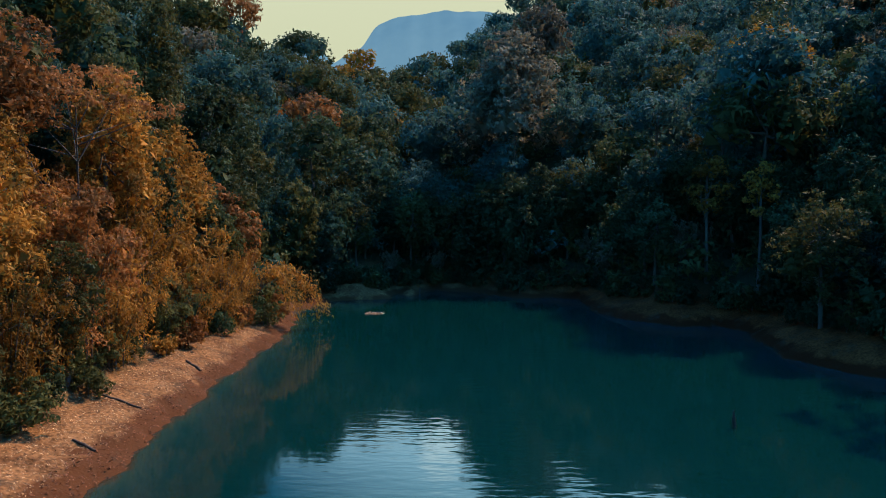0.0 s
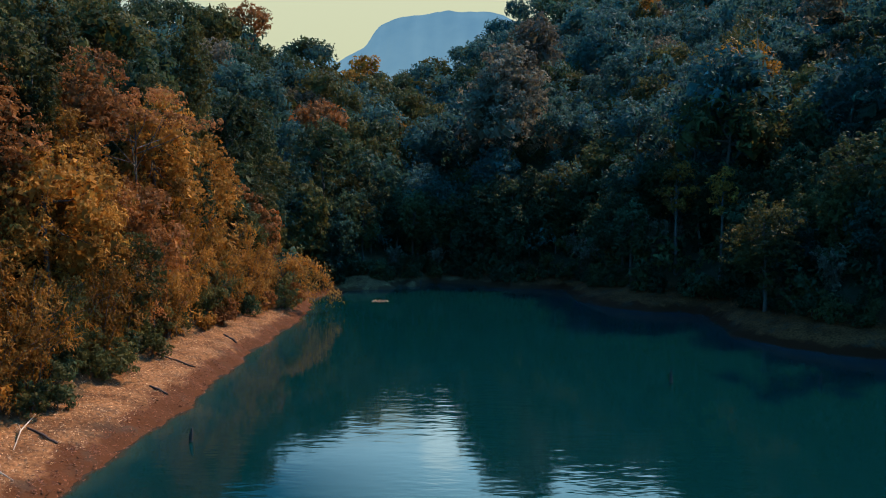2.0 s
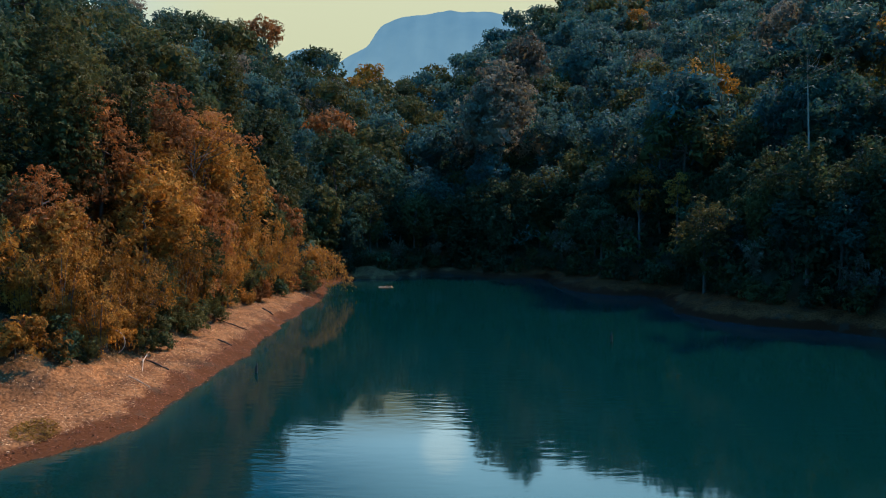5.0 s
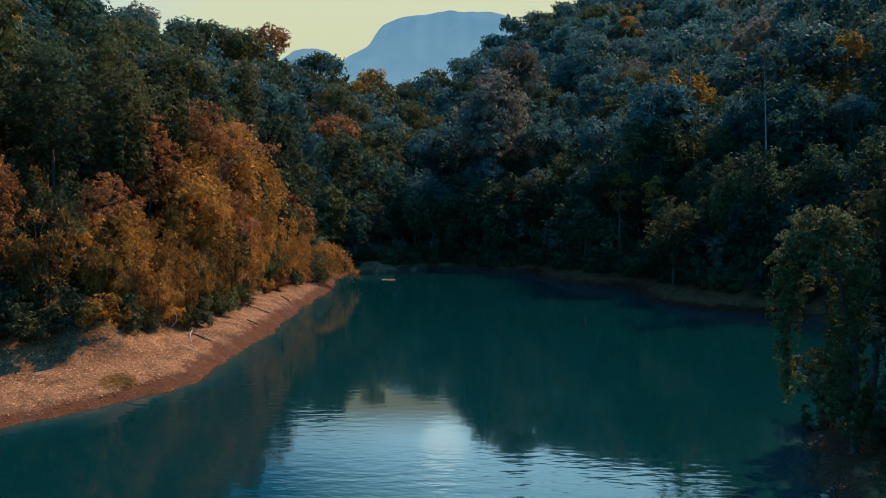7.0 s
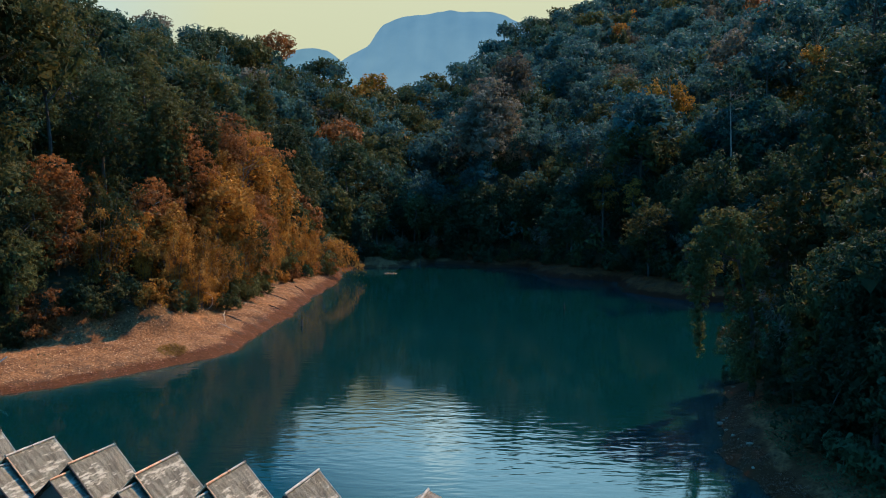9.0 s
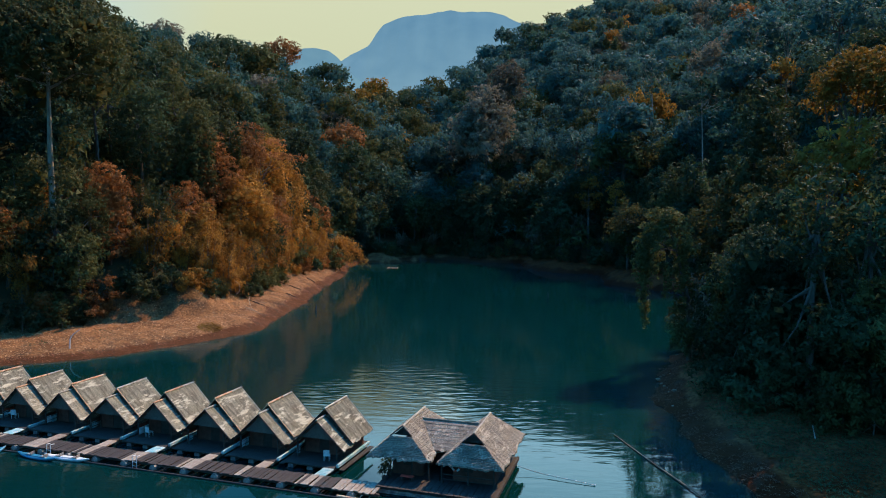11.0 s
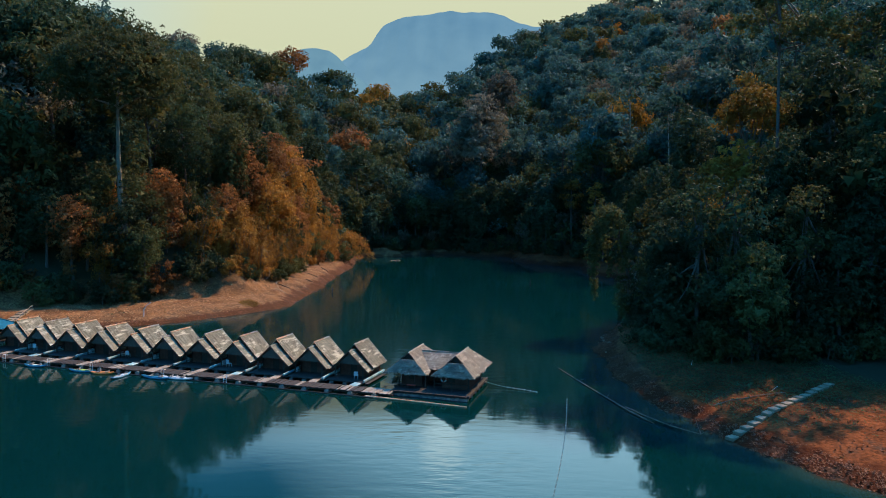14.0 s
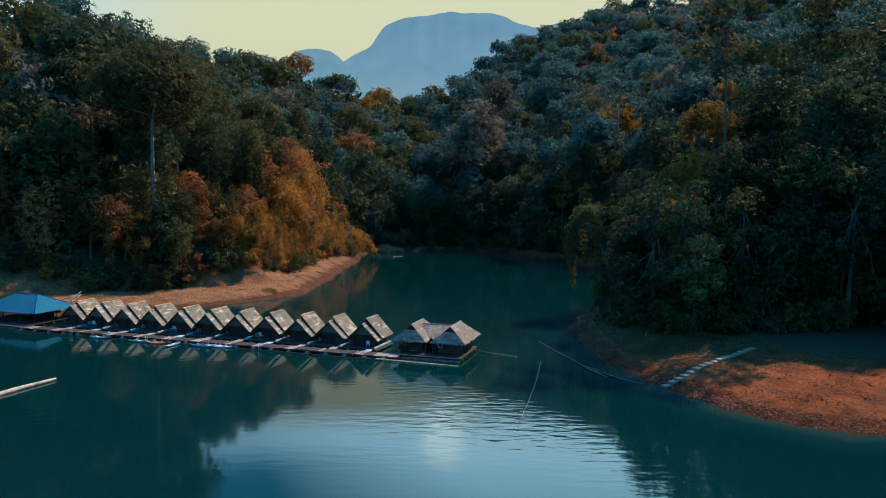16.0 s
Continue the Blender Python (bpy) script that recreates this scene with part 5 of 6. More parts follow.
for x0, x1 in ((6.9, 9.1), (11.6, 14.6)):
    part("room_wall", box(x0, x1, -0.95, -0.85, 0.5, 2.35), REDWALL, hall)
    # a dark panel on the wall stands for the unlit room behind
    part("window", box(x0 + 0.75, x0 + 1.45, -0.99, -0.96, 1.25, 1.95), DARKWOOD, hall, "dark panel in place of a window opening")
part("side_wall", box(14.6, 14.7, -0.95, 4.3, 0.5, 2.35), REDWALL, hall)
part("side_wall", box(6.8, 6.9, -0.95, 4.3, 0.5, 2.35), REDWALL, hall)
part("back_wall", box(6.9, 14.6, 4.2, 4.3, 0.5, 2.35), REDWALL, hall)
part("inner_wall", box(9.1, 11.6, 1.6, 1.7, 0.5, 2.35), REDWALL, hall)
part("room_side", box(9.1, 9.2, -0.85, 1.6, 0.5, 2.35), REDWALL, hall)
part("room_side", box(11.5, 11.6, -0.85, 1.6, 0.5, 2.35), REDWALL, hall)
for x in (6.9, 8.6, 9.9, 10.9, 12.9, 14.8):
    part("post", rod((x, -1.75, 0.5), (x, -1.75, 2.3), 0.065), DARKWOOD, hall)
bm = rod((11.0, -1.75, 1.2), (14.8, -1.75, 1.2), 0.04)
add_rod(bm, (11.0, -1.75, 0.85), (14.8, -1.75, 0.85), 0.03)
part("railing", bm, DARKWOOD, hall)
for x0, x1, xr in ((5.3, 10.0, 7.5), (10.75, 15.5, 13.05)):
    roof = part("hip_roof", hip_roof(x0, x1, -2.15, 6.0, 2.2, xr, -0.5, 4.5, 4.05, 3.4, r), PALM, hall, "steep palm-thatch hip roof")
    part("ridge_cap", rod((xr, -0.75, 4.08), (xr, 4.55, 4.08), 0.09), CREAM, roof, "pale ridge cap")
    # the shade inside the gablet is drawn as a dark plate
    part("gablet", plate([(xr - 0.75, -0.62, 3.35), (xr + 0.75, -0.62, 3.35), (xr, -0.62, 4.0)], 0.05, (0, 1, 0)), DARKWOOD, roof, "dark panel in place of the open gablet")
    for s in (-1, 1):
        part("barge_board", rod((xr, -0.78, 4.1), (xr + 0.95 * s, -0.95, 3.3), 0.05, sides=6), DARKWOOD, roof)
mid = bmesh.new()
rot = Matrix.Rotation(radians(90), 4, "Z")
add_slope(mid, -13.1, -7.4, -0.2, 2.35, 2.6, 3.72, 8, rng=r, lift=0.018)
add_slope(mid, -13.1, -7.4, 5.6, 2.2, 2.6, 3.72, 8, rng=r)
for v in mid.verts:
    v.co = Vector((-v.co.y, v.co.x, v.co.z))
part("middle_roof", mid, PALM, hall, "thatched saddle roof between the hips")
part("middle_ridge", rod((8.0, 2.6, 3.76), (12.6, 2.6, 3.76), 0.07), PALM, hall)

ring = thing("lifebuoy", ROW @ pose(11.75, -1.0, 1.55, 90, 0, 0), "white and red lifebuoy hung on the house wall", "lifebuoy")
bm = bmesh.new()
for k in range(20):
    a0, a1 = 6.2832 * k / 20, 6.2832 * (k + 1) / 20
    add_rod(bm, (0.3 * math.cos(a0), 0.3 * math.sin(a0), 0), (0.3 * math.cos(a1), 0.3 * math.sin(a1), 0), 0.07, sides=8)
part("float_ring", bm, WHITE, ring)
for q in range(4):
    a0 = 1.5708 * q
    part("band", rod((0.3 * math.cos(a0) - 0.1 * math.sin(a0), 0.3 * math.sin(a0) + 0.1 * math.cos(a0), 0), (0.3 * math.cos(a0) + 0.1 * math.sin(a0), 0.3 * math.sin(a0) - 0.1 * math.cos(a0), 0), 0.08, sides=8), REDPL, ring, "red band")

seat = thing("deck_bench", ROW @ pose(8.4, -2.2, 0.545), "low red wooden bench on the deck", "bench")
part("seat", box(-0.5, 0.5, -0.18, 0.18, 0.32, 0.38, bevel=0.01), REDPL, seat)
for x in (-0.4, 0.4):
    part("leg", box(x - 0.04, x + 0.04, -0.15, 0.15, 0, 0.32), DARKWOOD, seat)

for (x, y, s) in ((6.75, -2.6, 1.0), (6.7, -1.6, 0.8)):
    pot = thing("potted_plant", ROW @ pose(x, y, 0.5), "leafy green plant in a dark pot on deck", "plant", "potted plants")
    part("pot", rod((0, 0, 0), (0, 0, 0.35 * s), 0.14 * s, 0.2 * s, sides=10), DARKWOOD, pot)
    v, f = lobes_crown(np.random.default_rng(5), [(0, 0, 0.8 * s, 0.4 * s, 0.4 * s, 0.5 * s), (0.1, 0.1, 1.3 * s, 0.3 * s, 0.3 * s, 0.4 * s)], 0.14, 1.2, 0.4, 0.4)
    p = new("leaves", mesh_from("leaves", v, f, False, [LEAF[0]]))
    p.parent = pot
    part("stem", rod((0, 0, 0.3 * s), (0, 0, 1.2 * s), 0.02, sides=5), DARKWOOD, pot)

gp = thing("floating_pole", ROW @ pose(0, 0, 0), "long rust-brown pole floating before the raft house", "pole")
part("pole", rod((4.2, -5.2, 0.08), (15.6, -5.6, 0.06), 0.11, 0.08), RUSTY, gp)
part("short_pole", rod((8.0, -5.15, 0.16), (12.0, -5.35, 0.12), 0.07), DARKWOOD, gp)

# ---- hall with the blue roof at the pier's far end ----
blue = thing("restaurant_raft", ROW, "open floating restaurant under a blue metal hip roof", "restaurant")
part("deck", box(-69, -57.0, -4.6, 7.0, 0.35, 0.5, bevel=0.02), BOARD, blue)
for k in range(6):
    part("float_drum", rod((-69, -4 + 2 * k, 0.1), (-57.2, -4 + 2 * k, 0.1), 0.28, sides=10), DRUM, blue)
for x in (-67.5, -64, -60.5, -57.4):
    for y in (-1.6, 5.6):
        part("post", rod((x, y, 0.5), (x, y, 2.5), 0.08), DARKWOOD, blue)
bm = bmesh.new()
e = [bm.verts.new(p) for p in ((-69.6, -2.4, 2.3), (-56.4, -2.4, 2.3), (-56.4, 6.6, 2.3), (-69.6, 6.6, 2.3), (-65.2, 2.1, 4.7), (-60.6, 2.1, 4.7))]
for q in ((0, 1, 5, 4), (1, 2, 5), (2, 3, 4, 5), (3, 0, 4)):
    bm.faces.new([e[k] for k in q])
out = bmesh.ops.extrude_face_region(bm, geom=bm.faces[:])
bmesh.ops.translate(bm, vec=(0, 0, -0.08), verts=[v for v in out["geom"] if isinstance(v, bmesh.types.BMVert)])
roof = part("roof", bm, BLUEROOF, blue, "blue sheet-metal hip roof")
for a, b in (((-56.4, -2.4, 2.33), (-60.6, 2.1, 4.73)), ((-56.4, 6.6, 2.33), (-60.6, 2.1, 4.73)), ((-65.2, 2.1, 4.73), (-60.6, 2.1, 4.73))):
    part("hip_flashing", rod(a, b, 0.07, sides=6), BLUEROOF, roof)
for k in range(26):
    x = -69.3 + 0.5 * k
    u = min(1.0, max(0.05, min((x + 69.6) / 4.4, (-56.4 - x) / 4.2)))
    part("seam", rod((x, -2.38, 2.34), (x, -2.4 + 4.5 * u, 2.34 + 2.4 * u), 0.025, sides=4), BLUEROOF, roof)
part("counter", box(-64.5, -59.5, 3.6, 4.2, 0.5, 1.5), BOARD, blue)
part("railing", add_rod(rod((-69, -4.3, 1.2), (-63, -4.3, 1.2), 0.04), (-69, -4.3, 0.85), (-63, -4.3, 0.85), 0.03), DARKWOOD, blue)
for x, y in ((-63, 0.5), (-59.3, 0.7)):
    tb = thing("dining_table", ROW @ pose(x, y, 0.5), "wooden table in the floating restaurant", "table", "restaurant tables")
    part("tabletop", box(-0.8, 0.8, -0.45, 0.45, 0.68, 0.74, bevel=0.01), BOARD, tb)
    for a in (-0.7, 0.7):
        for b in (-0.35, 0.35):
            part("leg", rod((a, b, 0), (a, b, 0.68), 0.04, sides=6), DARKWOOD, tb)


# ---- kayaks and canoes ----
def kayak(x, y, turn, length, hull, top, label, width=0.72):
    ob = thing("kayak", pose(x, y, 0.0, 0, 0, turn), label, "kayak", "boats at the pier")
    n, m = 18, 10
    vs, fs = [], []
    for i in range(n + 1):
        u = i / n * 2 - 1
        w = width / 2 * (1 - abs(u) ** 2.6) + 0.01
        for j in range(m):
            a = 2 * math.pi * j / m
            z = math.sin(a) * (0.2 if math.sin(a) < 0 else 0.11) * (1 - 0.5 * abs(u) ** 3) + 0.12 + 0.16 * abs(u) ** 3
            vs.append((u * length / 2, math.cos(a) * w, z))
    for i in range(n):
        for j in range(m):
            a, b = i * m + j, i * m + (j + 1) % m
            fs.append((a, b, b + m, a + m))
    p = new("hull", mesh_from("hull", vs, fs, True, [hull]))
    p.parent = ob
    part("deck_panel", box(-length * 0.28, length * 0.28, -width * 0.27, width * 0.27, 0.2, 0.255, bevel=0.02), top, ob)
    for s in (-0.16, 0.2):
        part("seat", box(length * s - 0.22, length * s + 0.22, -0.2, 0.2, 0.255, 0.31, bevel=0.015), DRUM, ob)
        part("backrest", box(length * s + 0.2, length * s + 0.25, -0.2, 0.2, 0.27, 0.5, bevel=0.01), DRUM, ob)
    return ob


kayak(-40.0, -33.7, -8, 3.6, BLUEPL, LIMEPL, "blue and lime sit-on kayak moored at the pier")
kayak(-37.1, -34.6, -2, 2.9, ORANGE, ORANGE, "orange plastic kayak moored at the pier")
kayak(-34.2, -35.9, 72, 3.2, BLUEPL, WHITE, "blue kayak with white deck pointing outwards")
kayak(-29.9, -36.4, -20, 4.2, BLUEPL, BLUEPL, "dark blue canoe moored beside the pier")
kayak(-27.3, -36.6, -14, 4.4, WHITE, WHITE, "long white canoe moored beside the pier")
kayak(-47.3, -31.4, -12, 3.2, BLUEPL, WHITE, "faded blue kayak at the pier's end")


# ---- shores: logs, posts, steps and small things ----
def on_ground(x, y, up=0.0):
    return (x, y, ground_at(x, y) + up)


def log_thing(name, points, radii, material, label, category="log", sides=8, knots=0, follow=False):
    """A bent tapered log, with stubs of broken branches."""
    ob = thing(name, pose(*points[0]), label, category)
    if follow:   # lie along the slope
        fine = [np.array(p) for p in points]
        points = [fine[0] + (fine[-1] - fine[0]) * u for u in np.linspace(0, 1, 9)]
        points = [(p[0], p[1], ground_at(p[0], p[1]) + radii[0]) for p in points]
        radii = list(np.interp(np.linspace(0, 1, 9), np.linspace(0, 1, len(radii)), radii))
    o = np.array(points[0])
    v, f = tube([np.array(p) - o for p in points], radii, sides)
    p = new("stem", mesh_from("stem", v, f, True, [material]))
    p.parent = ob
    r = random.Random(len(points) + int(abs(points[0][0]) * 10))
    for k in range(knots):
        q = Vector(points[r.randrange(1, len(points))]) - Vector(points[0])
        part("branch_stub", rod(q, q + Vector((r.uniform(-1, 1), r.uniform(-1, 1), r.uniform(0.1, 0.7))) * r.uniform(0.6, 1.6), radii[1] * 0.4, 0.015, sides=6), material, ob)
    return ob


log_thing("bank_log", [on_ground(-35.7, 64.2, 0.1), on_ground(-33.3, 64.1, 0.12), on_ground(-31.0, 64.0, 0.1)], [0.1, 0.12, 0.08], DARKWOOD, "dark fallen log on the dry bank", follow=True)
log_thing("bank_log", [on_ground(-33.3, 81.1, 0.1), on_ground(-32.2, 80.6, 0.12), on_ground(-31.2, 80.1, 0.1)], [0.1, 0.16, 0.12], DARKWOOD, "short dark log beside the mud strip", follow=True)
log_thing("bank_log", [on_ground(-31.8, 53.6, 0.1), on_ground(-30.7, 53.3, 0.12), on_ground(-29.7, 53.0, 0.1)], [0.09, 0.13, 0.1], DARKWOOD, "dark rotten log lying down the bank", follow=True)
log_thing("bank_log", [on_ground(-34.8, 38.0, 0.1), on_ground(-33.2, 37.2, 0.12), on_ground(-31.6, 36.6, 0.1)], [0.08, 0.1, 0.08], DARKWOOD, "thin dark log half sunk in dry soil", follow=True)
log_thing("bank_branch", [on_ground(-35.5, 40.2, 0.1), on_ground(-34.6, 36.8, 0.25), on_ground(-33.4, 34.0, 0.1)], [0.05, 0.06, 0.03], LOG, "pale dead branch lying on the slope", "branch", knots=2)
log_thing("bank_branch", [on_ground(-33.5, 31.0, 0.1), on_ground(-32.0, 30.0, 0.15), on_ground(-30.6, 29.6, 0.1)], [0.05, 0.06, 0.03], LOG, "thin bleached branch on the bank", "branch", knots=1)
cr = []
for k in range(13):
    a = radians(-60 + 20 * k)
    cr.append((-37.0 + 1.5 * math.cos(a), 34.5, ground_at(-37, 34.5) + 1.5 + 1.4 * math.sin(a)))
log_thing("looped_vine", cr, [0.05] * 13, LOG, "pale dead vine bent into a hoop", "vine", 6)
log_thing("white_pipe", [on_ground(-48.5, 1.4, -0.2), on_ground(-48.5, 1.5, 1.3), on_ground(-48.2, 1.7, 1.9), on_ground(-47.4, 2.0, 2.5)], [0.07, 0.07, 0.06, 0.05], WHITE, "bent white pipe standing on the sandy spit", "pipe", 8)

for x, y, h, lean in ((-23.05, 41.9, 1.25, 3), (24.8, 62.6, 1.6, -4), (41.7, 62.3, 1.3, 4), (-8.9, 158.5, 2.2, 2)):
    ob = thing("lake_post", pose(x, y, 0, 0, lean, 0), "dark rotten stump rising from the lake", "post", "stumps in the lake")
    part("stump", add_rod(rod((0, 0, -2.0), (0, 0, h * 0.6), 0.2, 0.17, sides=9), (0.02, 0, h * 0.55), (0.05, 0.02, h), 0.16, 0.07, sides=7), DARKWOOD, ob)

# driftwood boom and its tangle of branches by the point
log_thing("drift_log", [(18.6, -29.1, 0.05), (20.0, -35.5, 0.08), (21.8, -42.5, 0.1), (23.0, -47.5, 0.12), (24.4, -51.2, 0.1)], [0.03, 0.05, 0.06, 0.09, 0.06], DRIFT, "long brown drift log moored off the point", "log", 9, knots=2)
log_thing("drift_log", [(23.0, -46.0, 0.12), (24.0, -49.4, 0.28), (25.6, -52.2, 0.25), (27.6, -54.6, 0.25)], [0.05, 0.075, 0.06, 0.03], DRIFT, "forked driftwood trunk tangled at the shore", "log", 8, knots=6)
log_thing("floating_log", [(-43.2, -66.0, 0.1), (-42.0, -62.5, 0.14), (-40.9, -59.0, 0.16), (-39.6, -55.5, 0.12)], [0.26, 0.26, 0.23, 0.18], LOG, "thick pale log floating on the open lake", "log", 10)
log_thing("bank_branch", [on_ground(31.0, -48.3, 0.1), on_ground(35.5, -47.2, 0.1), on_ground(39.0, -46.4, 0.1)], [0.05, 0.06, 0.03], DRIFT, "long dry branch on the red bank", "branch", follow=True)
log_thing("bank_branch", [on_ground(39.0, -44.6, 0.15), on_ground(37.6, -46.2, 0.12)], [0.03, 0.02], LOG, "short pale stick on the red bank", "branch")
log_thing("bank_branch", [on_ground(33.0, -36.0, 0.1), on_ground(34.0, -33.6, 0.4)], [0.05, 0.03], LOG, "pale stick in the grass", "branch")

# string of small floats
boom = thing("float_line", pose(0, 0, 0), "line of small white floats on a rope", "buoy line")
pts = [Vector((17.6 + (11.7 - 17.6) * u + 0.35 * math.sin(u * 3.14), -42.3 - 29.0 * u, 0.04)) for u in np.linspace(0, 1, 31)]
v, f = tube([tuple(p) for p in pts], [0.008] * len(pts), 5)
p = new("rope", mesh_from("rope", v, f, True, [DARKWOOD]))
p.parent = boom
fm = None
for q in pts[1:]:
    if fm is None:
        p = part("float", add_rod(rod((-0.14, 0, 0.02), (0, 0, 0.02), 0.05, 0.11, sides=9), (0, 0, 0.02), (0.14, 0, 0.02), 0.11, 0.05, sides=9), WHITE, boom)
        fm = p.data
    else:
        p = new("float", fm)
        p.parent = boom
    p.matrix_basis = pose(q.x, q.y, q.z, 0, 0, 78) @ Matrix.Diagonal((0.42, 0.42, 0.42, 1))
moor = thing("mooring_line", pose(0, 0, 0), "mooring rope with small floats from the house", "rope")
c0, c1 = ROW @ Vector((15.3, 3.4, 0.5)), ROW @ Vector((21.5, 2.4, 0.05))
mp = [c0.lerp(c1, u) - Vector((0, 0, 0.25 * math.sin(3.14 * u) * (1 - u))) for u in np.linspace(0, 1, 10)]
v, f = tube([tuple(p) for p in mp], [0.025] * 10, 5)
p = new("rope", mesh_from("rope", v, f, True, [ROPE]))
p.parent = moor
for q in mp[4:]:
    p = new("float", fm)
    p.parent = moor
    p.matrix_basis = pose(q.x, q.y, max(q.z, 0.04), 0, 0, 10) @ Matrix.Diagonal((0.5, 0.5, 0.5, 1))


def stairway(a, b, count, width, label):
    """Slab steps laid up a bank between two places."""
    ob = thing("bank_steps", pose(*on_ground(*a)), label, "steps")
    turn = math.degrees(math.atan2(b[1] - a[1], b[0] - a[0]))
    base = ground_at(*a)
    r = random.Random(count)
    mesh = None
    for k in range(count):
        u = k / (count - 1)
        x, y = a[0] + (b[0] - a[0]) * u, a[1] + (b[1] - a[1]) * u
        if mesh is None:
            p = part("step", box(-0.5, 0.5, -width / 2, width / 2, -0.25, 0.05, bevel=0.03), STEP, ob)
            mesh = p.data
        else:
            p = new("step", mesh)
            p.parent = ob
        p.matrix_basis = pose(x - a[0], y - a[1], ground_at(x, y) - base + 0.1 + 0.06 * k / count, r.uniform(-2, 2), r.uniform(-2, 2), turn + r.uniform(-5, 5))
    return ob


stairway((30.2, -55.2), (44.0, -45.0), 16, 0.8, "pale slab steps climbing the red bank")
ls = stairway((-66.5, -9.3), (-68.5, 1.0), 12, 1.5, "weathered wooden steps up the shaded bank")
v0 = Vector(on_ground(-66.5, -9.3))
for k in range(4):
    g = Vector(on_ground(-65.5 - 0.66 * k, -8.8 + 3.2 * k)) - v0
    part("rail_post", rod(g, g + Vector((0, 0, 1.0)), 0.04, sides=6), DARKWOOD, ls)
g0, g1 = Vector(on_ground(-65.5, -8.8)) - v0, Vector(on_ground(-67.5, 0.8)) - v0
part("handrail", rod(g0 + Vector((0, 0, 1)), g1 + Vector((0, 0, 1)), 0.035, sides=6), LOG, ls)


def spirit_house(x, y, turn, wall, roof, spire, label):
    """A small shrine on a pillar with a stepped roof."""
    ob = thing("spirit_house", pose(x, y, ground_at(x, y), 0, 0, turn), label, "shrine", "spirit houses")
    part("plinth", box(-0.6, 0.6, -0.5, 0.5, -0.2, 0.22, bevel=0.03), WHITE, ob, "white painted plinth")
    part("pillar", rod((0, 0, 0.2), (0, 0, 0.95), 0.12, sides=8), wall, ob)
    part("platform", box(-0.5, 0.5, -0.4, 0.4, 0.95, 1.05, bevel=0.02), wall, ob)
    part("cella", box(-0.25, 0.25, -0.2, 0.2, 1.05, 1.5, bevel=0.01), wall, ob)
    for k, (w, z) in enumerate(((0.45, 1.5), (0.32, 1.68), (0.2, 1.84))):
        part("roof_tier", plate([(-w, -w * 0.8, z), (w, -w * 0.8, z), (0, -w * 0.8, z + w * 0.7)], 1.6 * w, (0, 1, 0)), roof, ob)
    part("spire", rod((0, 0, 1.9), (0, 0, 1.9 + spire), 0.07, 0.01, sides=6), roof, ob)
    return ob


spirit_house(-52.6, 26.5, 20, REDPL, RUSTY, 0.8, "red spirit house with a tall spire under trees")
spirit_house(-54.0, 26.0, 10, REDPL, RUSTY, 0.4, "smaller red spirit house on a white plinth")
spirit_house(-51.0, 28.5, 15, WHITE, TEAL, 0.15, "white spirit house with a turquoise roof")

# the bough over the water
bo = thing("overhanging_bamboo", pose(*on_ground(-33.5, 112)), "orange bamboo bough drooping over the water", "bamboo")
bs, bl = [], []
r = np.random.default_rng(3)
for k in range(7):
    e = np.array([8.5 + r.uniform(-2.5, 2.5), r.uniform(-4, 6), r.uniform(-1.0, 3.0)])
    t = np.linspace(0, 1, 8)[:, None]
    pts = t * e + np.array([0, 0, 1]) * (t * (1 - t) * 22) + np.array([0, 0, 3.5]) * (1 - t)
    bs.append(tube(pts, list(0.09 * (1 - 0.85 * t[:, 0])), 5))
    m = 330
    u = r.uniform(0.25, 1.0, m)[:, None]
    q = u * e + np.array([0, 0, 1]) * (u * (1 - u) * 22) + np.array([0, 0, 3.5]) * (1 - u) + r.normal(size=(m, 3)) * np.array([0.5, 0.5, 0.5]) - np.array([0, 0, 1]) * r.random((m, 1)) * 1.2
    bl.append(leaf_quads(r, q, unit(r.normal(size=(m, 3)) + np.array([0.4, -0.3, 0.6])), 0.6, 0.32, 1.0))
v, f = merge(bs)
p = tagged(new("stalk", mesh_from("stalk", v, f, True, [BARK])), kind="stuff")
p.parent = bo
v, f = merge(bl)
p = tagged(new("foliage", mesh_from("foliage", v, f, False, [LEAF[BAMBOO]])), kind="stuff")
p.parent = bo

# ---- litter, grass and stones ----
def litter(name, count, boxes, keep, size, material, label, category, seed, up=0.03, slim=0.35):
    """Small flat bits strewn over the ground."""
    r = np.random.default_rng(seed)
    p = np.concatenate([r.uniform((b[0], b[2]), (b[1], b[3]), (count, 2)) for b in boxes])
    z, d = terrain(p[:, 0], p[:, 1])
    ok = keep(p[:, 0], p[:, 1], d, r)
    c = np.stack([p[ok, 0], p[ok, 1], np.maximum(z[ok], 0.0) + up], 1)
    v, f = leaf_quads(r, c, unit(r.normal(size=(len(c), 3)) * 0.45 + np.array([0.25, -0.1, 1.0])), size, slim, 0.0)
    return tagged(new(name, mesh_from(name, v, f, False, [material])), label, category, kind="stuff")


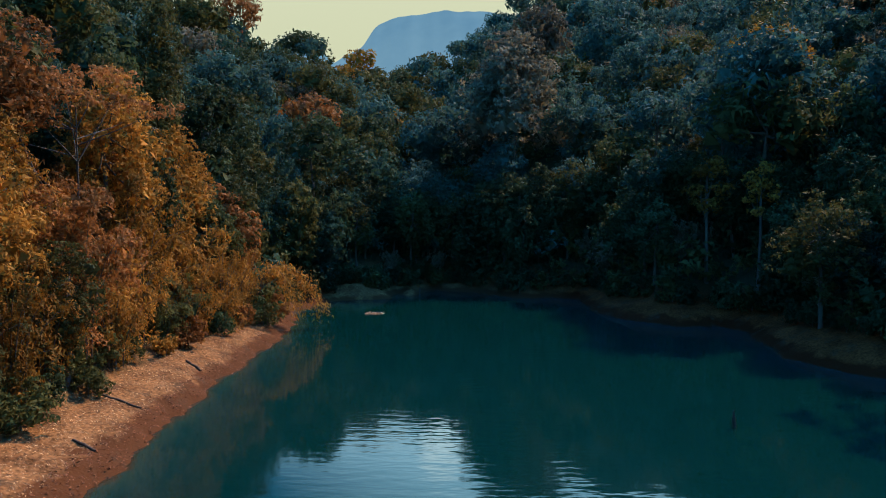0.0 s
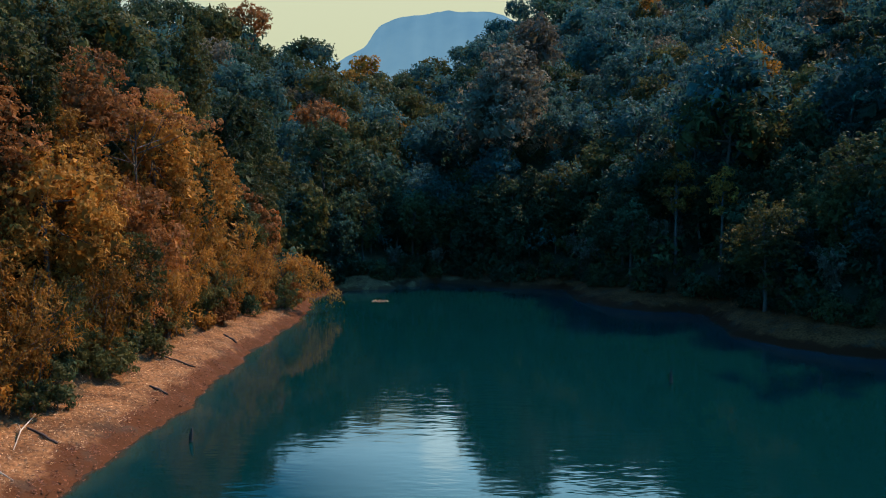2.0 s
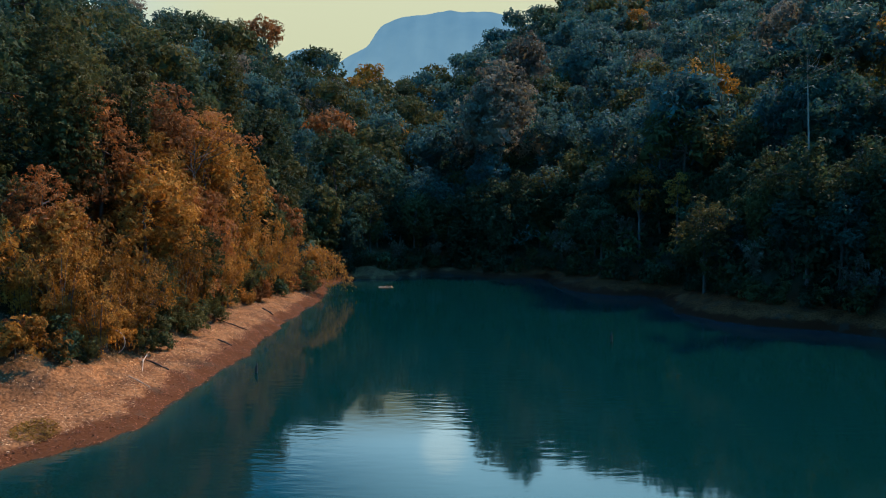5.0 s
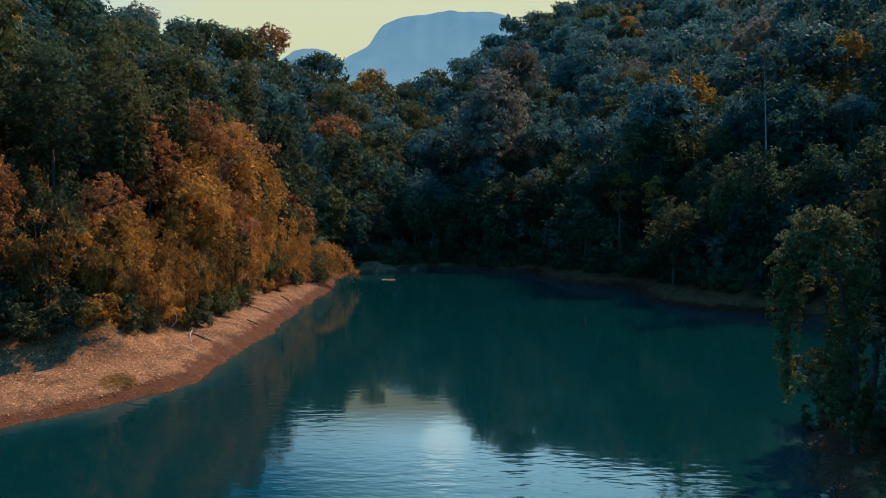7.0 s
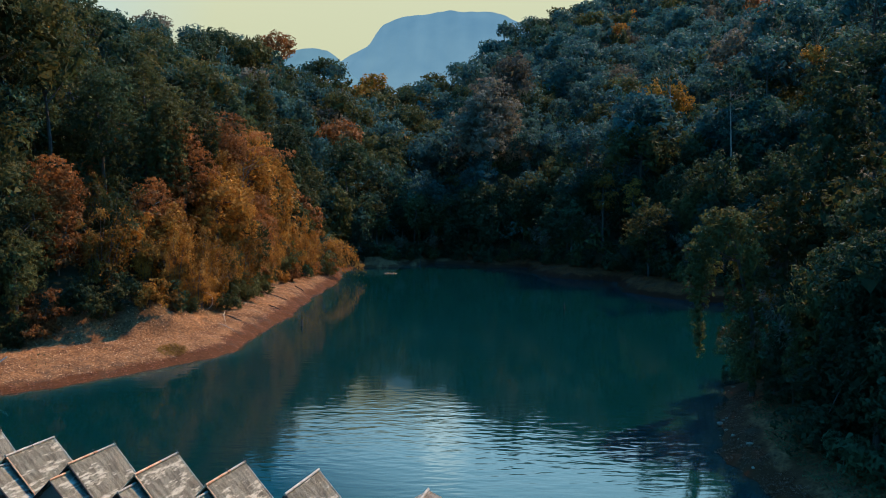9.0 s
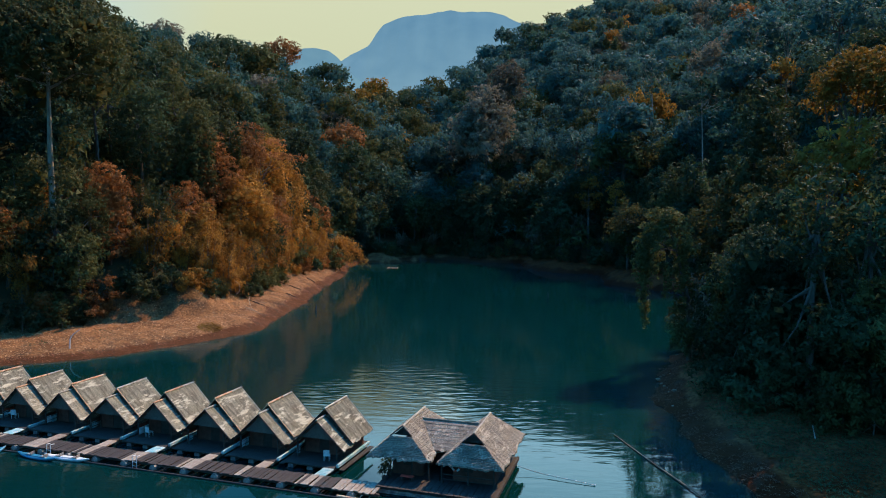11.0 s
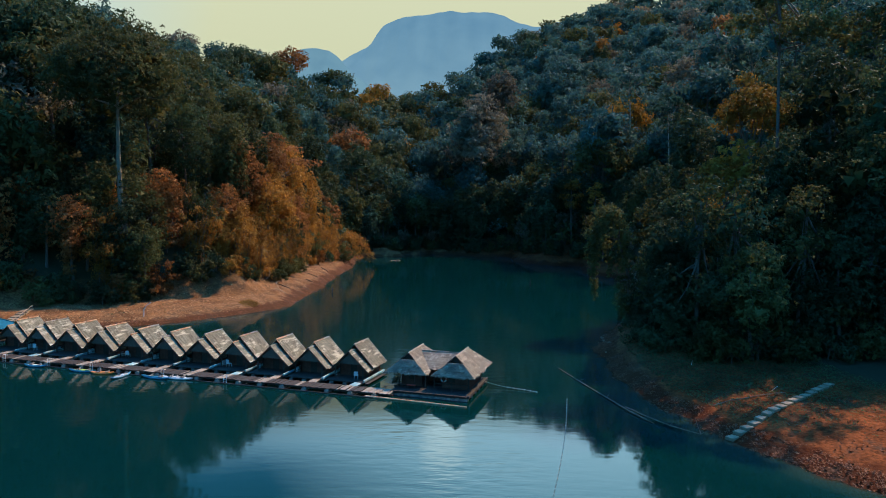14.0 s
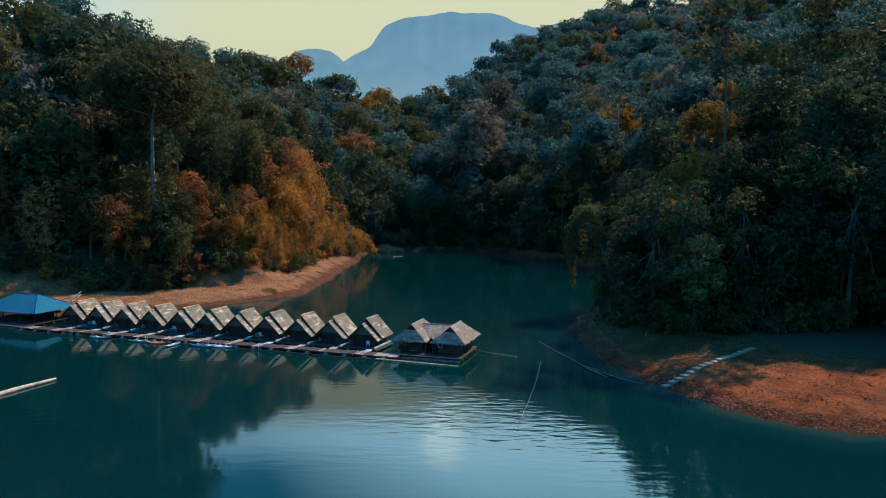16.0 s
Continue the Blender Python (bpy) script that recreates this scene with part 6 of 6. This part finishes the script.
DRY = mat("dry_leaf_litter", (0.42, 0.25, 0.125), 0.9, 0.3, 2.0, 0.0, second=(0.11, 0.052, 0.022), per_island=0.6)
MUD = mat("mud_crumbs", (0.15, 0.056, 0.024), 0.9, 0.3, 2.0, 0.0, per_island=0.4)
GRASS = leaf_mat("bank_grass", (0.030, 0.060, 0.026), (0.075, 0.085, 0.030))
litter("leaf_litter", 140000, [(-66, -25, -6, 130)], lambda x, y, d, r: (d > 2.0) & (d < np.where(y < 34, 20, 10.5)) & (r.random(len(x)) < 0.75), 0.2, DRY, "dry leaves and twigs strewn over the bank", "leaf litter", 1)
litter("mud_clods", 110000, [(-66, -25, -8, 130), (22, 60, -72, 0)], lambda x, y, d, r: (d > -0.1) & (d < 2.6), 0.2, MUD, "ragged clods of wet red mud along the waterline", "mud", 2, up=0.02, slim=0.6)
litter("bank_grass", 90000, [(24, 75, -56, -6)], lambda x, y, d, r: (d > 3.2) & (d < 22) & (r.random(len(x)) < np.clip((y + 56) / 14, 0.1, 1)), 0.3, GRASS, "low dark grass and weeds on the point", "grass", 4, up=0.1, slim=0.3)
litter("grass_patch", 900, [(-36.6, -32.6, 14.2, 18.6)], lambda x, y, d, r: ((x + 34.6) ** 2 / 3.6 + (y - 16.4) ** 2 / 4.2) < 1, 0.34, LEAF[YELLOW], "small olive grass patch on the sandy bank", "grass", 5, up=0.1, slim=0.3)
litter("spit_weeds", 1500, [(-64, -42, -6, 14)], lambda x, y, d, r: (d > 3) & (wobble(x, y, 4, 1.3) > 0.42), 0.3, LEAF[DARK], "scattered dark weeds on the sandy spit", "weeds", 6, up=0.1, slim=0.4)
litter("clay_weeds", 2600, [(31, 64, -71, -44)], lambda x, y, d, r: (d > 2.5) & (wobble(x, y, 3.2, 2.1) > 0.38), 0.32, GRASS, "scattered dark weeds on the red clay bank", "weeds", 9, up=0.08, slim=0.4)
litter("clay_clods", 5000, [(31, 64, -71, -44)], lambda x, y, d, r: (d > 0.6) & (d < 14) & (wobble(x, y, 2.2, 0.4) > 0.1), 0.28, MUD, "dark clods of earth on the red clay bank", "mud", 10, up=0.02, slim=0.6)
litter("debris_mat", 420, [(-18.4, -14.2, 130.0, 133.2)], lambda x, y, d, r: ((x + 16.3) ** 2 / 3.6 + (y - 131.6) ** 2 / 1.6) < 1, 0.6, DRY, "mat of floating sticks and leaves", "debris", 7, up=0.03, slim=0.25)

STONE = mat("pale_shore_stone", (0.24, 0.17, 0.11), 0.85, 0.25, 2.0, 0.4, per_object=0.3)
sr = random.Random(12)
stone_meshes = []
for k in range(4):
    bm = bmesh.new()
    bmesh.ops.create_icosphere(bm, subdivisions=1, radius=0.3)
    for v in bm.verts:
        v.co *= sr.uniform(0.75, 1.2)
        v.co.z *= 0.6
    me = bpy.data.meshes.new("stone")
    bm.to_mesh(me)
    bm.free()
    me.materials.append(STONE)
    stone_meshes.append(me)
for k in range(15):
    y = sr.uniform(-22, 3)
    x = 26.6 + max(0.0, (y + 14) * 0.42) + sr.uniform(-0.9, 1.6)
    z = ground_at(x, y)
    if z < -0.15:
        continue
    ob = new("stone", sr.choice(stone_meshes))
    s = sr.uniform(0.35, 1.1)
    ob.matrix_basis = pose(x, y, z + 0.04, 0, 0, sr.uniform(0, 360)) @ Matrix.Diagonal((s, s, s, 1))
    tagged(ob, "pale rounded stone on the shore", "stone", "stones on the point")
